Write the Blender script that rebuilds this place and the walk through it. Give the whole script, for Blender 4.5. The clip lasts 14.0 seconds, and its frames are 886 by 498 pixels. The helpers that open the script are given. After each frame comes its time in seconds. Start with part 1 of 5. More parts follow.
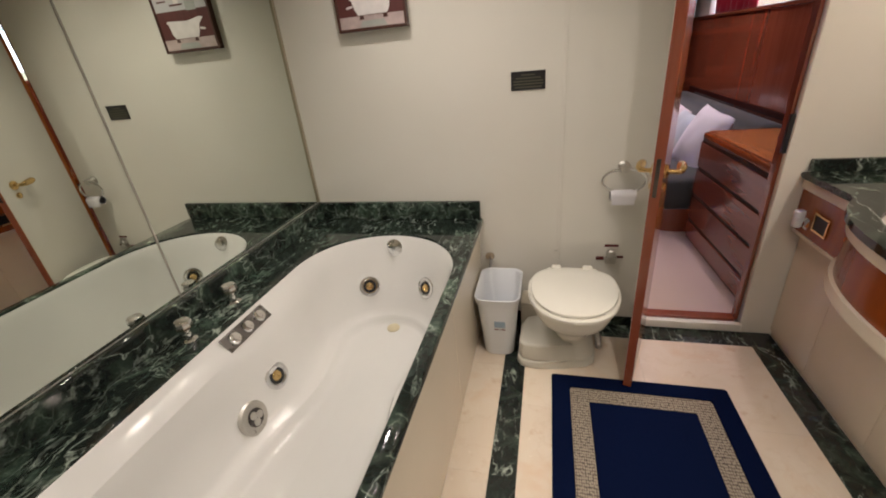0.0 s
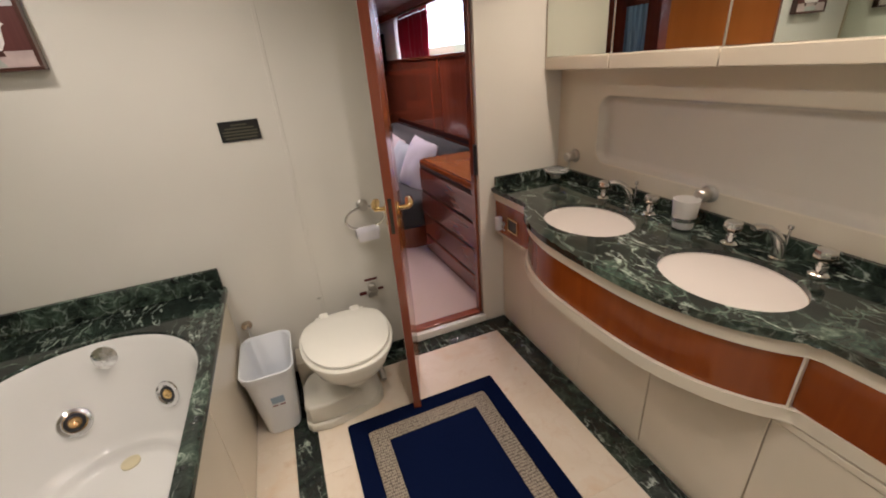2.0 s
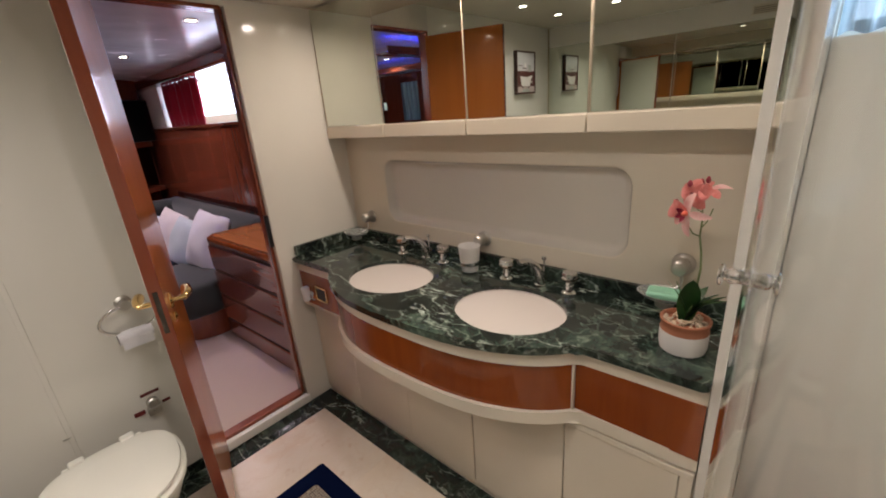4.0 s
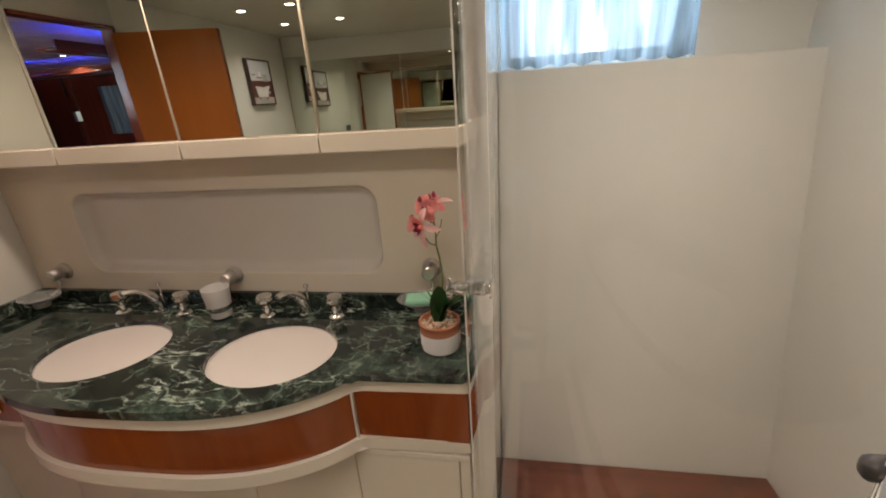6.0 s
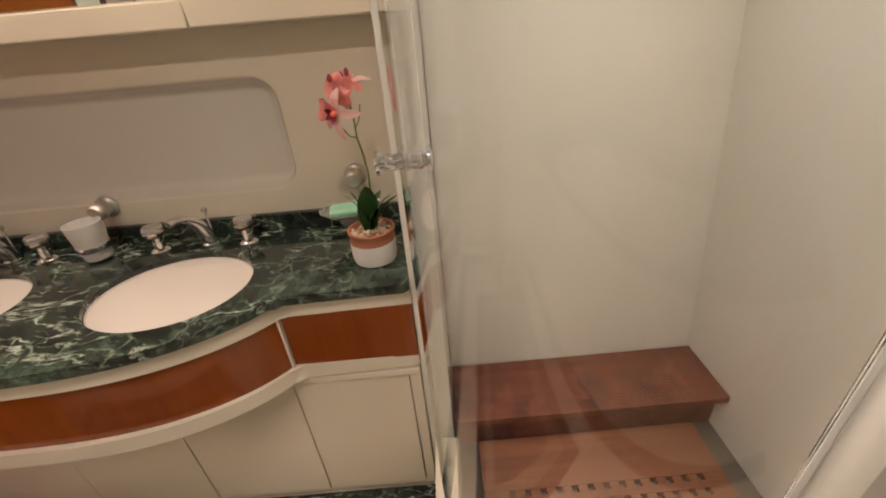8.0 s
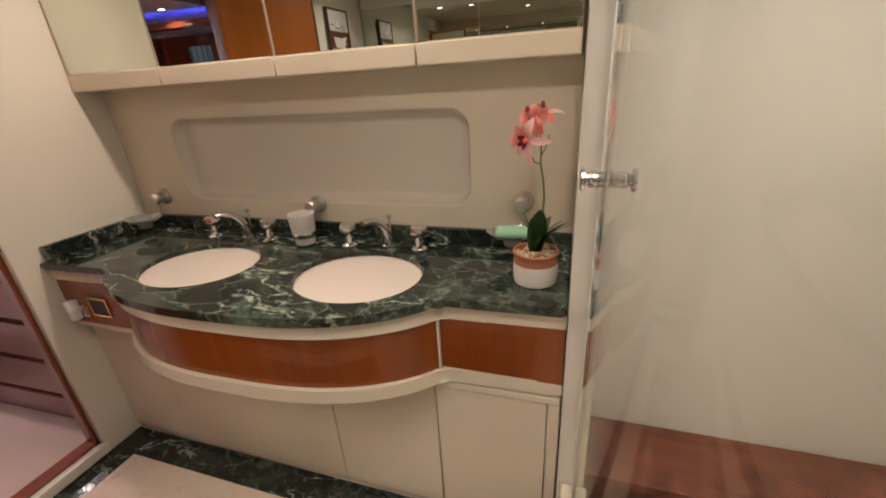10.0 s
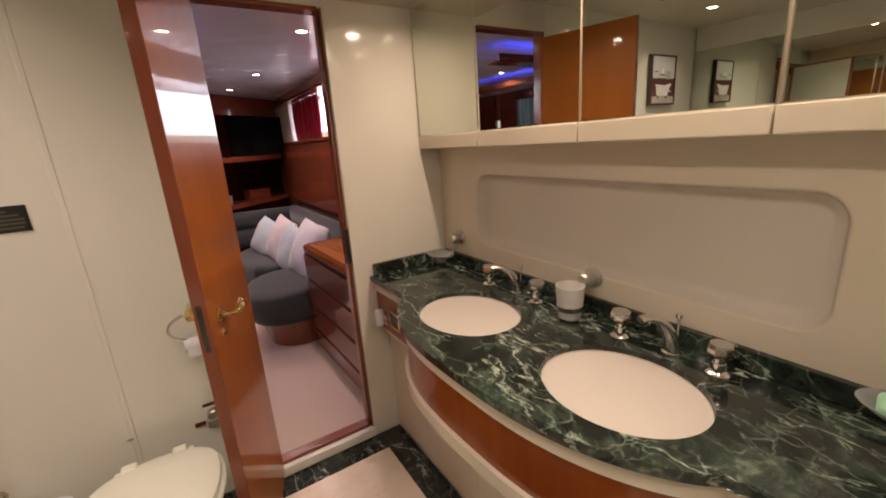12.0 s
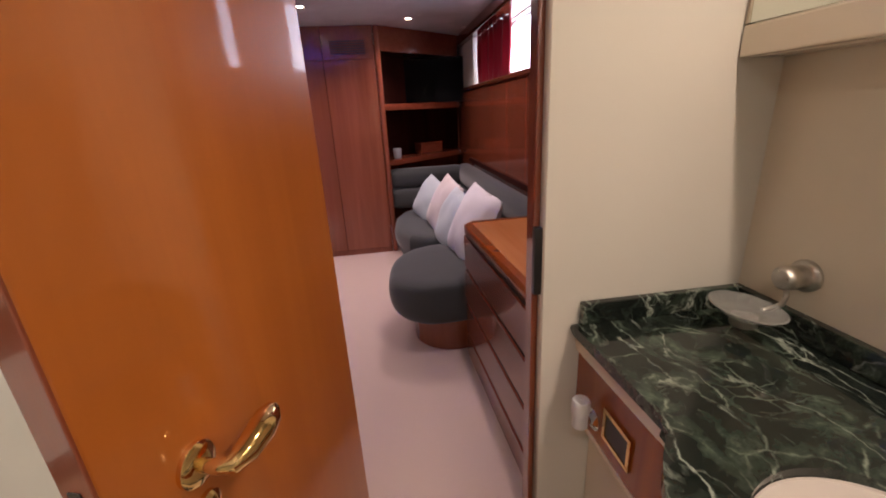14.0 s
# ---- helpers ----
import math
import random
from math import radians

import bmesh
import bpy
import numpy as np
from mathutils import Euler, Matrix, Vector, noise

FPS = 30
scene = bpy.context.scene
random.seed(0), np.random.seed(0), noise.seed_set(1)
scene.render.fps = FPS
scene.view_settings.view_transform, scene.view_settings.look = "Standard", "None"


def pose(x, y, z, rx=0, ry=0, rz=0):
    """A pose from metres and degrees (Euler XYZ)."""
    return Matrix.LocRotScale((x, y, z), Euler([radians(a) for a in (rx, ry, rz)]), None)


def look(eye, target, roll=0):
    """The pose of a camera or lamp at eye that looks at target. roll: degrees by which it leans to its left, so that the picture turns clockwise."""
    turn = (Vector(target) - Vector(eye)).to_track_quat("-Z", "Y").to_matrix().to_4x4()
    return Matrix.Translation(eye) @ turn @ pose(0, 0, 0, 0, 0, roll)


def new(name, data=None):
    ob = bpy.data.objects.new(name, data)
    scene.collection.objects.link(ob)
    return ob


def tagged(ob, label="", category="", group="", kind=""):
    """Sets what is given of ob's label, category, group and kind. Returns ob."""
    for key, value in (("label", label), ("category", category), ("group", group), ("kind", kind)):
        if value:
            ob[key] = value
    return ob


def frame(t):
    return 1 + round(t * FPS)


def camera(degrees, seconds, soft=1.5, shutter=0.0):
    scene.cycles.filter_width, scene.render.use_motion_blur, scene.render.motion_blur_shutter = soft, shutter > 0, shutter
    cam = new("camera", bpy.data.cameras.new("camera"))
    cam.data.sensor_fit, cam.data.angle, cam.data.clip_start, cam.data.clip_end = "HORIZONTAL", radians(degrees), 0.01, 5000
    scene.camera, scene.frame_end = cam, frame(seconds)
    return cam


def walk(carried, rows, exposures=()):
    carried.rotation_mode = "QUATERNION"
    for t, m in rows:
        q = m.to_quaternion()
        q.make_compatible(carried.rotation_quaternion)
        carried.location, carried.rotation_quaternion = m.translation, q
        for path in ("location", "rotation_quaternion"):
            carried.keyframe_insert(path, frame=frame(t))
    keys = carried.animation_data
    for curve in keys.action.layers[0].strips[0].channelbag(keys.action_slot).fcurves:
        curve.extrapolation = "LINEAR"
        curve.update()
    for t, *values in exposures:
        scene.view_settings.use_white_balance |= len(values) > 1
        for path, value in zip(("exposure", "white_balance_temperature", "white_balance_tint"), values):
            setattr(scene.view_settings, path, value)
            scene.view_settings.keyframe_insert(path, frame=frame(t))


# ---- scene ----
cam = camera(95.4, 14.0, soft=1.9)
PATH = [
    (0, (1.074, 0.311, 1.45), (0.585, 2.044, 0.58), -5.7),
    (0.5, (1.08, 0.339, 1.469), (0.869, 2.118, 0.579), -5.6),
    (1, (1.088, 0.371, 1.504), (1.171, 2.152, 0.599), -5.2),
    (1.5, (1.125, 0.383, 1.505), (1.47, 2.145, 0.623), -5.2),
    (2, (1.124, 0.412, 1.504), (1.754, 2.112, 0.659), -4.7),
    (2.5, (1.158, 0.409, 1.499), (2.004, 2.041, 0.711), -4.9),
    (5, (1.232, 0.37, 1.539), (2.925, 1.273, 0.974), -4.5),
    (5.5, (1.265, 0.348, 1.549), (3.064, 0.975, 0.941), -4.1),
    (6, (1.315, 0.363, 1.543), (3.164, 0.697, 0.858), -3.8),
    (6.5, (1.389, 0.371, 1.507), (3.22, 0.47, 0.707), -3.9),
    (7, (1.42, 0.38, 1.469), (3.178, 0.295, 0.52), -4.1),
    (9.5, (1.332, 0.453, 1.354), (3.053, 0.749, 0.379), -3.9),
    (10, (1.316, 0.488, 1.38), (3.064, 1.08, 0.61), -3.7),
    (10.5, (1.37, 0.468, 1.44), (3.038, 1.379, 0.818), -4.0),
    (11, (1.401, 0.47, 1.471), (2.914, 1.67, 0.951), -3.7),
    (11.5, (1.434, 0.489, 1.478), (2.728, 1.933, 0.984), -3.4),
    (12, (1.477, 0.578, 1.45), (2.499, 2.219, 0.935), -3.8),
    (12.5, (1.512, 0.718, 1.415), (2.295, 2.479, 0.88), -3.6),
    (13, (1.553, 0.976, 1.388), (2.133, 2.8, 0.809), -3.3),
    (13.5, (1.633, 1.241, 1.354), (2.031, 3.101, 0.736), -3.2),
    (14, (1.736, 1.51, 1.351), (1.98, 3.386, 0.701), -3.1),
]
walk(cam, [(t, look(eye, target, roll)) for t, eye, target, roll in PATH], [(0.0, 0.18, 5800, 14), (2.5, 0.14, 5800, 15), (5.0, -0.04, 5650, 15), (6.5, -0.12, 6250, 18), (7.0, -0.03, 6350, 19), (9.5, 0.19, 6250, 17), (10.0, 0.17, 6250, 18), (10.5, 0.0, 6050, 17), (11.5, 0.11, 6700, 20), (12.5, 0.14, 6450, 19), (14.0, 0.22, 6200, 20)])

# ---------------------------------------------------------------- world and light
world = bpy.data.worlds.new("sky")
scene.world = world
world.use_nodes = True
wn = world.node_tree
sky = wn.nodes.new("ShaderNodeTexSky")
sky.sky_type, sky.sun_disc = "NISHITA", False
sky.sun_elevation, sky.sun_rotation = radians(48), radians(70)
wn.links.new(sky.outputs[0], wn.nodes["Background"].inputs[0])
wn.nodes["Background"].inputs[1].default_value = 0.14


def lamp(name, kind, m, energy, color, **kw):
    data = bpy.data.lights.new(name, kind)
    data.energy, data.color = energy, color
    if "size" in kw:
        data.size = kw["size"]
    if "size_y" in kw:
        data.shape, data.size_y = "RECTANGLE", kw["size_y"]
    if "disk" in kw:
        data.shape, data.size = "DISK", kw["disk"]
    if "spread" in kw:
        data.spread = radians(kw["spread"])
    if "angle" in kw:
        data.angle = radians(kw["angle"])
    ob = new(name, data)
    ob.matrix_world = m
    return ob


lamp("sun", "SUN", look((6, -2, 6), (0, 0, 0)), 2.5, (1.0, 0.95, 0.88), angle=0.5)
# daylight standing in the window openings
lamp("shower_window_light", "AREA", look((2.93, 0.10, 1.83), (1.2, 0.2, 0.9)), 10.0, (0.66, 0.84, 1.0), size=0.56, size_y=0.34)
lamp("cabin_window_light", "AREA", look((2.95, 4.6, 1.80), (1.0, 4.3, 0.4)), 14.5, (0.84, 0.86, 1.0), size=2.7, size_y=0.38)
WARM = (1.0, 0.86, 0.68)
SOFFIT, HIGH = 2.02, 2.13
# the last three HIGH spots are unseen, added as fill light
BATH_SPOTS_AND_FILL = [(2.37, 1.86, SOFFIT), (2.35, 1.41, SOFFIT), (2.35, 0.93, SOFFIT), (0.93, 1.965, HIGH), (0.385, 1.95, HIGH), (0.98, 1.615, HIGH), (0.59, 1.50, HIGH), (1.45, 1.05, HIGH), (1.45, 0.45, HIGH), (0.40, 0.45, HIGH), (2.15, -0.12, SOFFIT)]
CABIN_LIGHTS = [(2.16, 2.94), (2.14, 4.28), (2.03, 5.15), (1.27, 4.71), (0.4, 3.9)]
for lx, ly, lz in BATH_SPOTS_AND_FILL:
    if lz == SOFFIT:
        lamp("downlight_and_fill_lamp", "AREA", pose(lx, ly, lz - 0.012), 3.8 if ly < 0 else 2.8, WARM if ly < 0 else (1.0, 0.79, 0.57), disk=0.05, spread=165)
    else:
        lamp("downlight_and_fill_lamp", "AREA", pose(lx, ly, lz - 0.012), 3.5 if lx > 1.2 else 1.1 if lx > 0.8 else 2.3, WARM, disk=0.05, spread=150 if lx > 1.2 else 130)
for lx, ly in CABIN_LIGHTS:
    lamp("cabin_downlight_lamp", "AREA", pose(lx, ly, 2.045), 3.2 if ly < 3.0 else 4.6, (1.0, 0.78, 0.72), disk=0.05, spread=125)


# ---------------------------------------------------------------- materials
class Mat:
    """A node material under construction."""

    def __init__(self, name):
        self.m = bpy.data.materials.new(name)
        self.m.use_nodes = True
        self.t = self.m.node_tree
        self.b = self.t.nodes["Principled BSDF"]
        tc = self.t.nodes.new("ShaderNodeTexCoord")
        self.co = tc.outputs["Object"]

    def shift(self):
        """Give every object its own stretch of the pattern."""
        info = self.t.nodes.new("ShaderNodeObjectInfo")
        v = self.t.nodes.new("ShaderNodeVectorMath")
        v.operation = "MULTIPLY_ADD"
        v.inputs[1].default_value = (7.0, 11.0, 5.0)
        self.link(info.outputs["Random"], v.inputs[0])
        self.link(self.co, v.inputs[2])
        self.co = v.outputs[0]

    def node(self, kind, **kw):
        n = self.t.nodes.new(kind)
        for k, v in kw.items():
            n.inputs[k].default_value = v
        return n

    def link(self, a, b):
        self.t.links.new(a, b)

    def scaled(self, v):
        n = self.t.nodes.new("ShaderNodeMapping")
        n.inputs["Scale"].default_value = v
        self.link(self.co, n.inputs["Vector"])
        return n.outputs[0]

    def noise(self, scale, detail=4, rough=0.55, vec=None, dist=0.0):
        n = self.node("ShaderNodeTexNoise", Scale=scale, Detail=detail, Roughness=rough, Distortion=dist)
        self.link(vec or self.co, n.inputs["Vector"])
        return n.outputs["Fac"]

    def ramp(self, fac, stops):
        n = self.t.nodes.new("ShaderNodeValToRGB")
        while len(n.color_ramp.elements) < len(stops):
            n.color_ramp.elements.new(0.5)
        for e, (p, c) in zip(n.color_ramp.elements, stops):
            e.position, e.color = p, (*c, 1) if not isinstance(c, float) else (c, c, c, 1)
        self.link(fac, n.inputs[0])
        return n.outputs[0]

    def mix(self, fac, a, b, mode="MIX"):
        n = self.t.nodes.new("ShaderNodeMix")
        n.data_type, n.blend_type = "RGBA", mode
        for sock, v in ((n.inputs[0], fac), (n.inputs[6], a), (n.inputs[7], b)):
            if isinstance(v, (int, float)):
                sock.default_value = v
            elif isinstance(v, tuple):
                sock.default_value = (*v, 1)
            else:
                self.link(v, sock)
        return n.outputs[2]

    def math(self, op, a, b=0.0):
        n = self.t.nodes.new("ShaderNodeMath")
        n.operation = op
        for sock, v in ((n.inputs[0], a), (n.inputs[1], b)):
            if isinstance(v, (int, float)):
                sock.default_value = v
            else:
                self.link(v, sock)
        return n.outputs[0]

    def bump(self, h, strength, dist=0.002):
        n = self.node("ShaderNodeBump", Strength=strength, Distance=dist)
        self.link(h, n.inputs["Height"])
        self.link(n.outputs[0], self.b.inputs["Normal"])

    def put(self, **kw):
        for k, v in kw.items():
            s = self.b.inputs[{"color": "Base Color", "rough": "Roughness", "metal": "Metallic", "coat": "Coat Weight", "coatr": "Coat Roughness", "ior": "IOR",
                               "trans": "Transmission Weight", "emit": "Emission Color", "glow": "Emission Strength", "sheen": "Sheen Weight", "spec": "Specular IOR Level"}[k]]
            if isinstance(v, (int, float)):
                s.default_value = v
            elif isinstance(v, tuple):
                s.default_value = (*v, 1)
            else:
                self.link(v, s)
        return self


def painted(name, c, rough, var=0.06, bump=0.03, scale=9):
    m = Mat(name)
    dark = tuple(v * (1 - var) for v in c)
    n = m.noise(scale * 0.35, 3, 0.4)
    m.put(color=m.ramp(n, [(0.3, dark), (0.7, c)]), rough=m.ramp(m.noise(scale * 0.8, 3), [(0.2, rough * 0.97), (0.8, min(1.0, rough * 1.05))]))
    if bump:
        m.bump(m.noise(scale * 0.5, 2), bump, 0.004)
    return m.m


def wooden(name, dark, light, rough, grain=(60, 60, 2.5), coat=0.6, spec=0.5):
    m = Mat(name)
    v = m.scaled(grain)
    n = m.noise(1.0, 7, 0.62, v, 0.6)
    broad = m.noise(1.0, 3, 0.5, m.scaled(tuple(g * 0.12 for g in grain)), 0.4)
    c = m.ramp(n, [(0.28, dark), (0.72, light)])
    c = m.mix(m.ramp(broad, [(0.35, 0.0), (0.7, 0.55)]), c, tuple(x * 0.72 for x in dark))
    m.put(color=c, rough=m.ramp(m.noise(5, 3), [(0.2, rough * 0.95), (0.8, rough * 1.1)]), coat=coat, coatr=0.05, spec=spec)
    return m.m


def green_marble(name):
    """Dark verde marble: mottled ground, broken light patches, thin streaky veins."""
    m = Mat(name)
    m.shift()
    warp = m.t.nodes.new("ShaderNodeTexNoise")
    warp.inputs["Scale"].default_value, warp.inputs["Detail"].default_value = 5.0, 5
    m.link(m.co, warp.inputs["Vector"])
    vm = m.t.nodes.new("ShaderNodeVectorMath")
    vm.operation = "MULTIPLY_ADD"
    vm.inputs[1].default_value = (0.13, 0.13, 0.13)
    m.link(warp.outputs["Color"], vm.inputs[0])
    m.link(m.co, vm.inputs[2])
    vec = vm.outputs[0]
    turn = m.t.nodes.new("ShaderNodeMapping")
    turn.inputs["Rotation"].default_value = (0.35, 0.25, 0.65)
    turn.inputs["Scale"].default_value = (1.0, 0.28, 0.7)
    m.link(vec, turn.inputs["Vector"])
    long = turn.outputs[0]

    def lines(v, scale, width, detail):
        f = m.noise(scale, detail, 0.5, v)
        return m.ramp(m.math("ABSOLUTE", m.math("SUBTRACT", f, 0.5)), [(0.0, 1.0), (width * 0.35, 0.8), (width, 0.0)])

    def web(scale, width):
        vor = m.node("ShaderNodeTexVoronoi", Scale=scale)
        vor.feature = "DISTANCE_TO_EDGE"
        m.link(jag, vor.inputs["Vector"])
        return m.ramp(vor.outputs["Distance"], [(0.0, 1.0), (width * 0.3, 0.7), (width, 0.0)])

    fray = m.t.nodes.new("ShaderNodeTexNoise")
    fray.inputs["Scale"].default_value, fray.inputs["Detail"].default_value = 26.0, 4
    m.link(m.co, fray.inputs["Vector"])
    jm = m.t.nodes.new("ShaderNodeVectorMath")
    jm.operation = "MULTIPLY_ADD"
    jm.inputs[1].default_value = (0.020, 0.020, 0.020)
    m.link(fray.outputs["Color"], jm.inputs[0])
    m.link(vec, jm.inputs[2])
    jag = jm.outputs[0]

    fine = m.noise(34, 7, 0.72, jag)
    ground = m.ramp(fine, [(0.32, (0.006, 0.0085, 0.008)), (0.55, (0.013, 0.018, 0.0155)), (0.75, (0.026, 0.036, 0.029))])
    light = m.ramp(fine, [(0.34, (0.022, 0.038, 0.028)), (0.52, (0.075, 0.118, 0.086)), (0.68, (0.19, 0.255, 0.19))])
    zone = m.ramp(m.noise(2.4, 5, 0.62, vec), [(0.42, 0.0), (0.58, 1.0)])
    cloud = m.ramp(m.noise(5.5, 8, 0.68, jag), [(0.50, 0.0), (0.64, 0.8)])
    c = m.mix(m.math("MULTIPLY", cloud, m.math("ADD", m.math("MULTIPLY", zone, 0.75), 0.25)), ground, light)
    blot = m.ramp(m.noise(9, 4, 0.6, long), [(0.56, 0.0), (0.66, 0.7)])
    c = m.mix(blot, c, (0.008, 0.011, 0.010))
    grain = m.ramp(m.noise(22, 5, 0.7, vec), [(0.38, 0.0), (0.58, 1.0)])
    broken = m.ramp(m.noise(15, 5, 0.7), [(0.48, 0.0), (0.60, 1.0)])
    c = m.mix(m.math("MULTIPLY", web(8.5, 0.20), m.math("MULTIPLY", zone, m.math("MULTIPLY", grain, 0.45))), c, (0.085, 0.125, 0.092))
    c = m.mix(m.math("MULTIPLY", web(8.5, 0.030), m.math("MULTIPLY", zone, m.math("MULTIPLY", broken, 0.8))), c, (0.27, 0.33, 0.26))
    thin = m.ramp(m.noise(10, 4, 0.6), [(0.44, 0.0), (0.58, 0.85)])
    c = m.mix(m.math("MULTIPLY", web(17.0, 0.040), m.math("MULTIPLY", thin, m.ramp(m.noise(3.6, 3), [(0.48, 0.0), (0.62, 0.65)]))), c, (0.25, 0.32, 0.25))
    some = m.ramp(m.noise(3.4, 4, 0.6), [(0.42, 0.0), (0.60, 1.0)])
    c = m.mix(m.math("MULTIPLY", lines(long, 6.5, 0.009, 6), m.math("MULTIPLY", some, grain)), c, (0.44, 0.50, 0.43))
    c = m.mix(m.math("MULTIPLY", lines(long, 11.0, 0.011, 5), m.math("MULTIPLY", m.ramp(m.noise(5.0, 3), [(0.40, 0.0), (0.56, 0.9)]), grain)), c, (0.36, 0.42, 0.35))
    m.put(color=c, rough=0.07)
    return m.m


def metal(name, c, rough):
    m = Mat(name)
    m.put(color=c, metal=1.0, rough=m.ramp(m.noise(60, 4), [(0.3, rough * 0.7), (0.8, rough * 1.5)]))
    return m.m


def plain(name, **kw):
    return Mat(name).put(**kw).m


def fabric(name, c, fine=700, var=0.3, bump=0.25, sheen=0.2):
    m = Mat(name)
    n = m.noise(fine, 3)
    big = m.noise(7, 4)
    c1 = m.ramp(n, [(0.3, tuple(v * (1 - var) for v in c)), (0.7, c)])
    m.put(color=m.mix(m.ramp(big, [(0.35, 0.0), (0.7, 0.35)]), c1, tuple(v * 0.75 for v in c)), rough=0.9, sheen=sheen, spec=0.2)
    m.bump(n, bump, 0.002)
    return m.m


def worn_teak(name):
    """Red-brown teak, blotched dark where water stands, rubbed pale between."""
    m = Mat(name)
    g = m.noise(1.0, 6, 0.6, m.scaled((40, 1.6, 40)), 0.5)
    c = m.ramp(g, [(0.3, (0.145, 0.046, 0.026)), (0.7, (0.205, 0.070, 0.038))])
    c = m.mix(m.ramp(m.noise(7, 5, 0.6), [(0.46, 0.0), (0.66, 0.75)]), c, (0.055, 0.020, 0.016))
    c = m.mix(m.ramp(m.noise(11, 4, 0.55, None, 0.4), [(0.55, 0.0), (0.72, 0.5)]), c, (0.30, 0.115, 0.062))
    m.put(color=c, rough=m.ramp(m.noise(9, 4), [(0.3, 0.30), (0.7, 0.5)]), spec=0.4)
    m.bump(g, 0.12, 0.001)
    return m.m


MARBLE = green_marble("green_marble")
WALL = painted("cream_laminate", (0.71, 0.685, 0.62), 0.10, 0.05, 0.0, 5)
CEILING = painted("cream_ceiling", (0.60, 0.54, 0.43), 0.12, 0.05, 0.0)
CREAM = painted("cream_gelcoat", (0.71, 0.645, 0.525), 0.24, 0.05, 0.0)
WHITE = painted("white_paint", (0.80, 0.78, 0.72), 0.3, 0.06, 0.02)
ACRYLIC = painted("white_acrylic", (0.71, 0.70, 0.675), 0.13, 0.02, 0.0)
PORCELAIN = painted("white_porcelain", (0.80, 0.78, 0.70), 0.07, 0.03, 0.0)
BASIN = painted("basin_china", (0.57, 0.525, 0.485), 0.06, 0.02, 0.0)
PLASTIC = painted("white_plastic", (0.74, 0.76, 0.79), 0.4, 0.04, 0.02)
CHERRY = wooden("varnished_cherry", (0.37, 0.105, 0.015), (0.44, 0.132, 0.020), 0.34, (12, 12, 0.9), 0.75, 0.2)
CHERRY_V = wooden("varnished_cherry_apron", (0.215, 0.042, 0.004), (0.305, 0.072, 0.007), 0.25, (9, 14, 1.5), 0.45, 0.3)
MAHOGANY = wooden("cabin_mahogany", (0.20, 0.048, 0.022), (0.27, 0.072, 0.035), 0.18, (22, 22, 1.2))
MAHOGANY_H = wooden("cabin_mahogany_along_y", (0.17, 0.040, 0.019), (0.24, 0.062, 0.030), 0.18, (26, 1.6, 26))
TOPWOOD = wooden("dresser_top_wood", (0.46, 0.17, 0.05), (0.56, 0.235, 0.085), 0.2, (30, 2.0, 30))
TEAK = worn_teak("wet_teak")
GRATEWOOD = wooden("teak_grating", (0.25, 0.095, 0.045), (0.38, 0.17, 0.09), 0.5, (50, 2.0, 50), 0.0)
SATIN = metal("satin_chrome", (0.80, 0.79, 0.77), 0.2)
CHROME = metal("chrome", (0.80, 0.80, 0.80), 0.07)
STEEL = metal("brushed_steel", (0.55, 0.53, 0.49), 0.36)
BRASSED = metal("aged_brass", (0.56, 0.47, 0.38), 0.14)
DARKMETAL = metal("dark_chrome", (0.13, 0.12, 0.115), 0.2)
GOLD = metal("polished_brass", (0.80, 0.56, 0.24), 0.10)
MIRROR = plain("mirror", color=(0.75, 0.79, 0.72), metal=1.0, rough=0.005)
GLASS = plain("glass", color=(0.97, 0.99, 0.98), rough=0.0, trans=1.0, ior=1.30)
FROST = plain("frosted_glass", color=(0.74, 0.72, 0.69), rough=0.45, trans=0.30, ior=1.2)
DISHGLASS = plain("moulded_glass", color=(0.86, 0.88, 0.86), rough=0.15, trans=0.82, ior=1.3)
STRIP = plain("beige_strip", color=(0.44, 0.38, 0.29), rough=0.25)
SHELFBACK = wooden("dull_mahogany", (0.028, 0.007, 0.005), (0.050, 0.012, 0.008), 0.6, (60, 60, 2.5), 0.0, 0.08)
BLACK = plain("black_plastic", color=(0.012, 0.012, 0.013), rough=0.35)
BLACKGLASS = plain("black_glass", color=(0.003, 0.003, 0.004), rough=0.03, spec=0.10)
GAP = plain("dark_joint", color=(0.05, 0.03, 0.02), rough=0.8)
SEAL = plain("clear_seal", color=(0.85, 0.86, 0.84), rough=0.3, trans=0.3)
LAMPFACE = plain("lamp_face", color=(1.0, 0.9, 0.75), emit=(1.0, 0.82, 0.6), glow=40.0)
BLUELED = plain("blue_strip", color=(0.1, 0.1, 0.9), emit=(0.05, 0.08, 1.0), glow=34.0)


def stone_floor(name, a, b, c):
    m = Mat(name)
    m.shift()
    n = m.noise(3.2, 6, 0.6, None, 0.4)
    col = m.ramp(n, [(0.30, a), (0.55, b), (0.78, c)])
    v = m.math("ABSOLUTE", m.math("SUBTRACT", m.noise(4.0, 5), 0.5))
    col = m.mix(m.math("MULTIPLY", m.ramp(v, [(0.0, 1.0), (0.02, 0.0)]), 0.10), col, (0.50, 0.33, 0.18))
    spot = m.ramp(m.noise(9, 3), [(0.64, 0.0), (0.76, 0.5)])
    col = m.mix(spot, col, (0.50, 0.28, 0.12))
    m.put(color=col, rough=m.ramp(m.noise(40, 3), [(0.3, 0.25), (0.8, 0.28)]))
    return m.m


FLOORSTONE = stone_floor("cream_marble", (0.71, 0.60, 0.47), (0.75, 0.66, 0.54), (0.70, 0.51, 0.34))


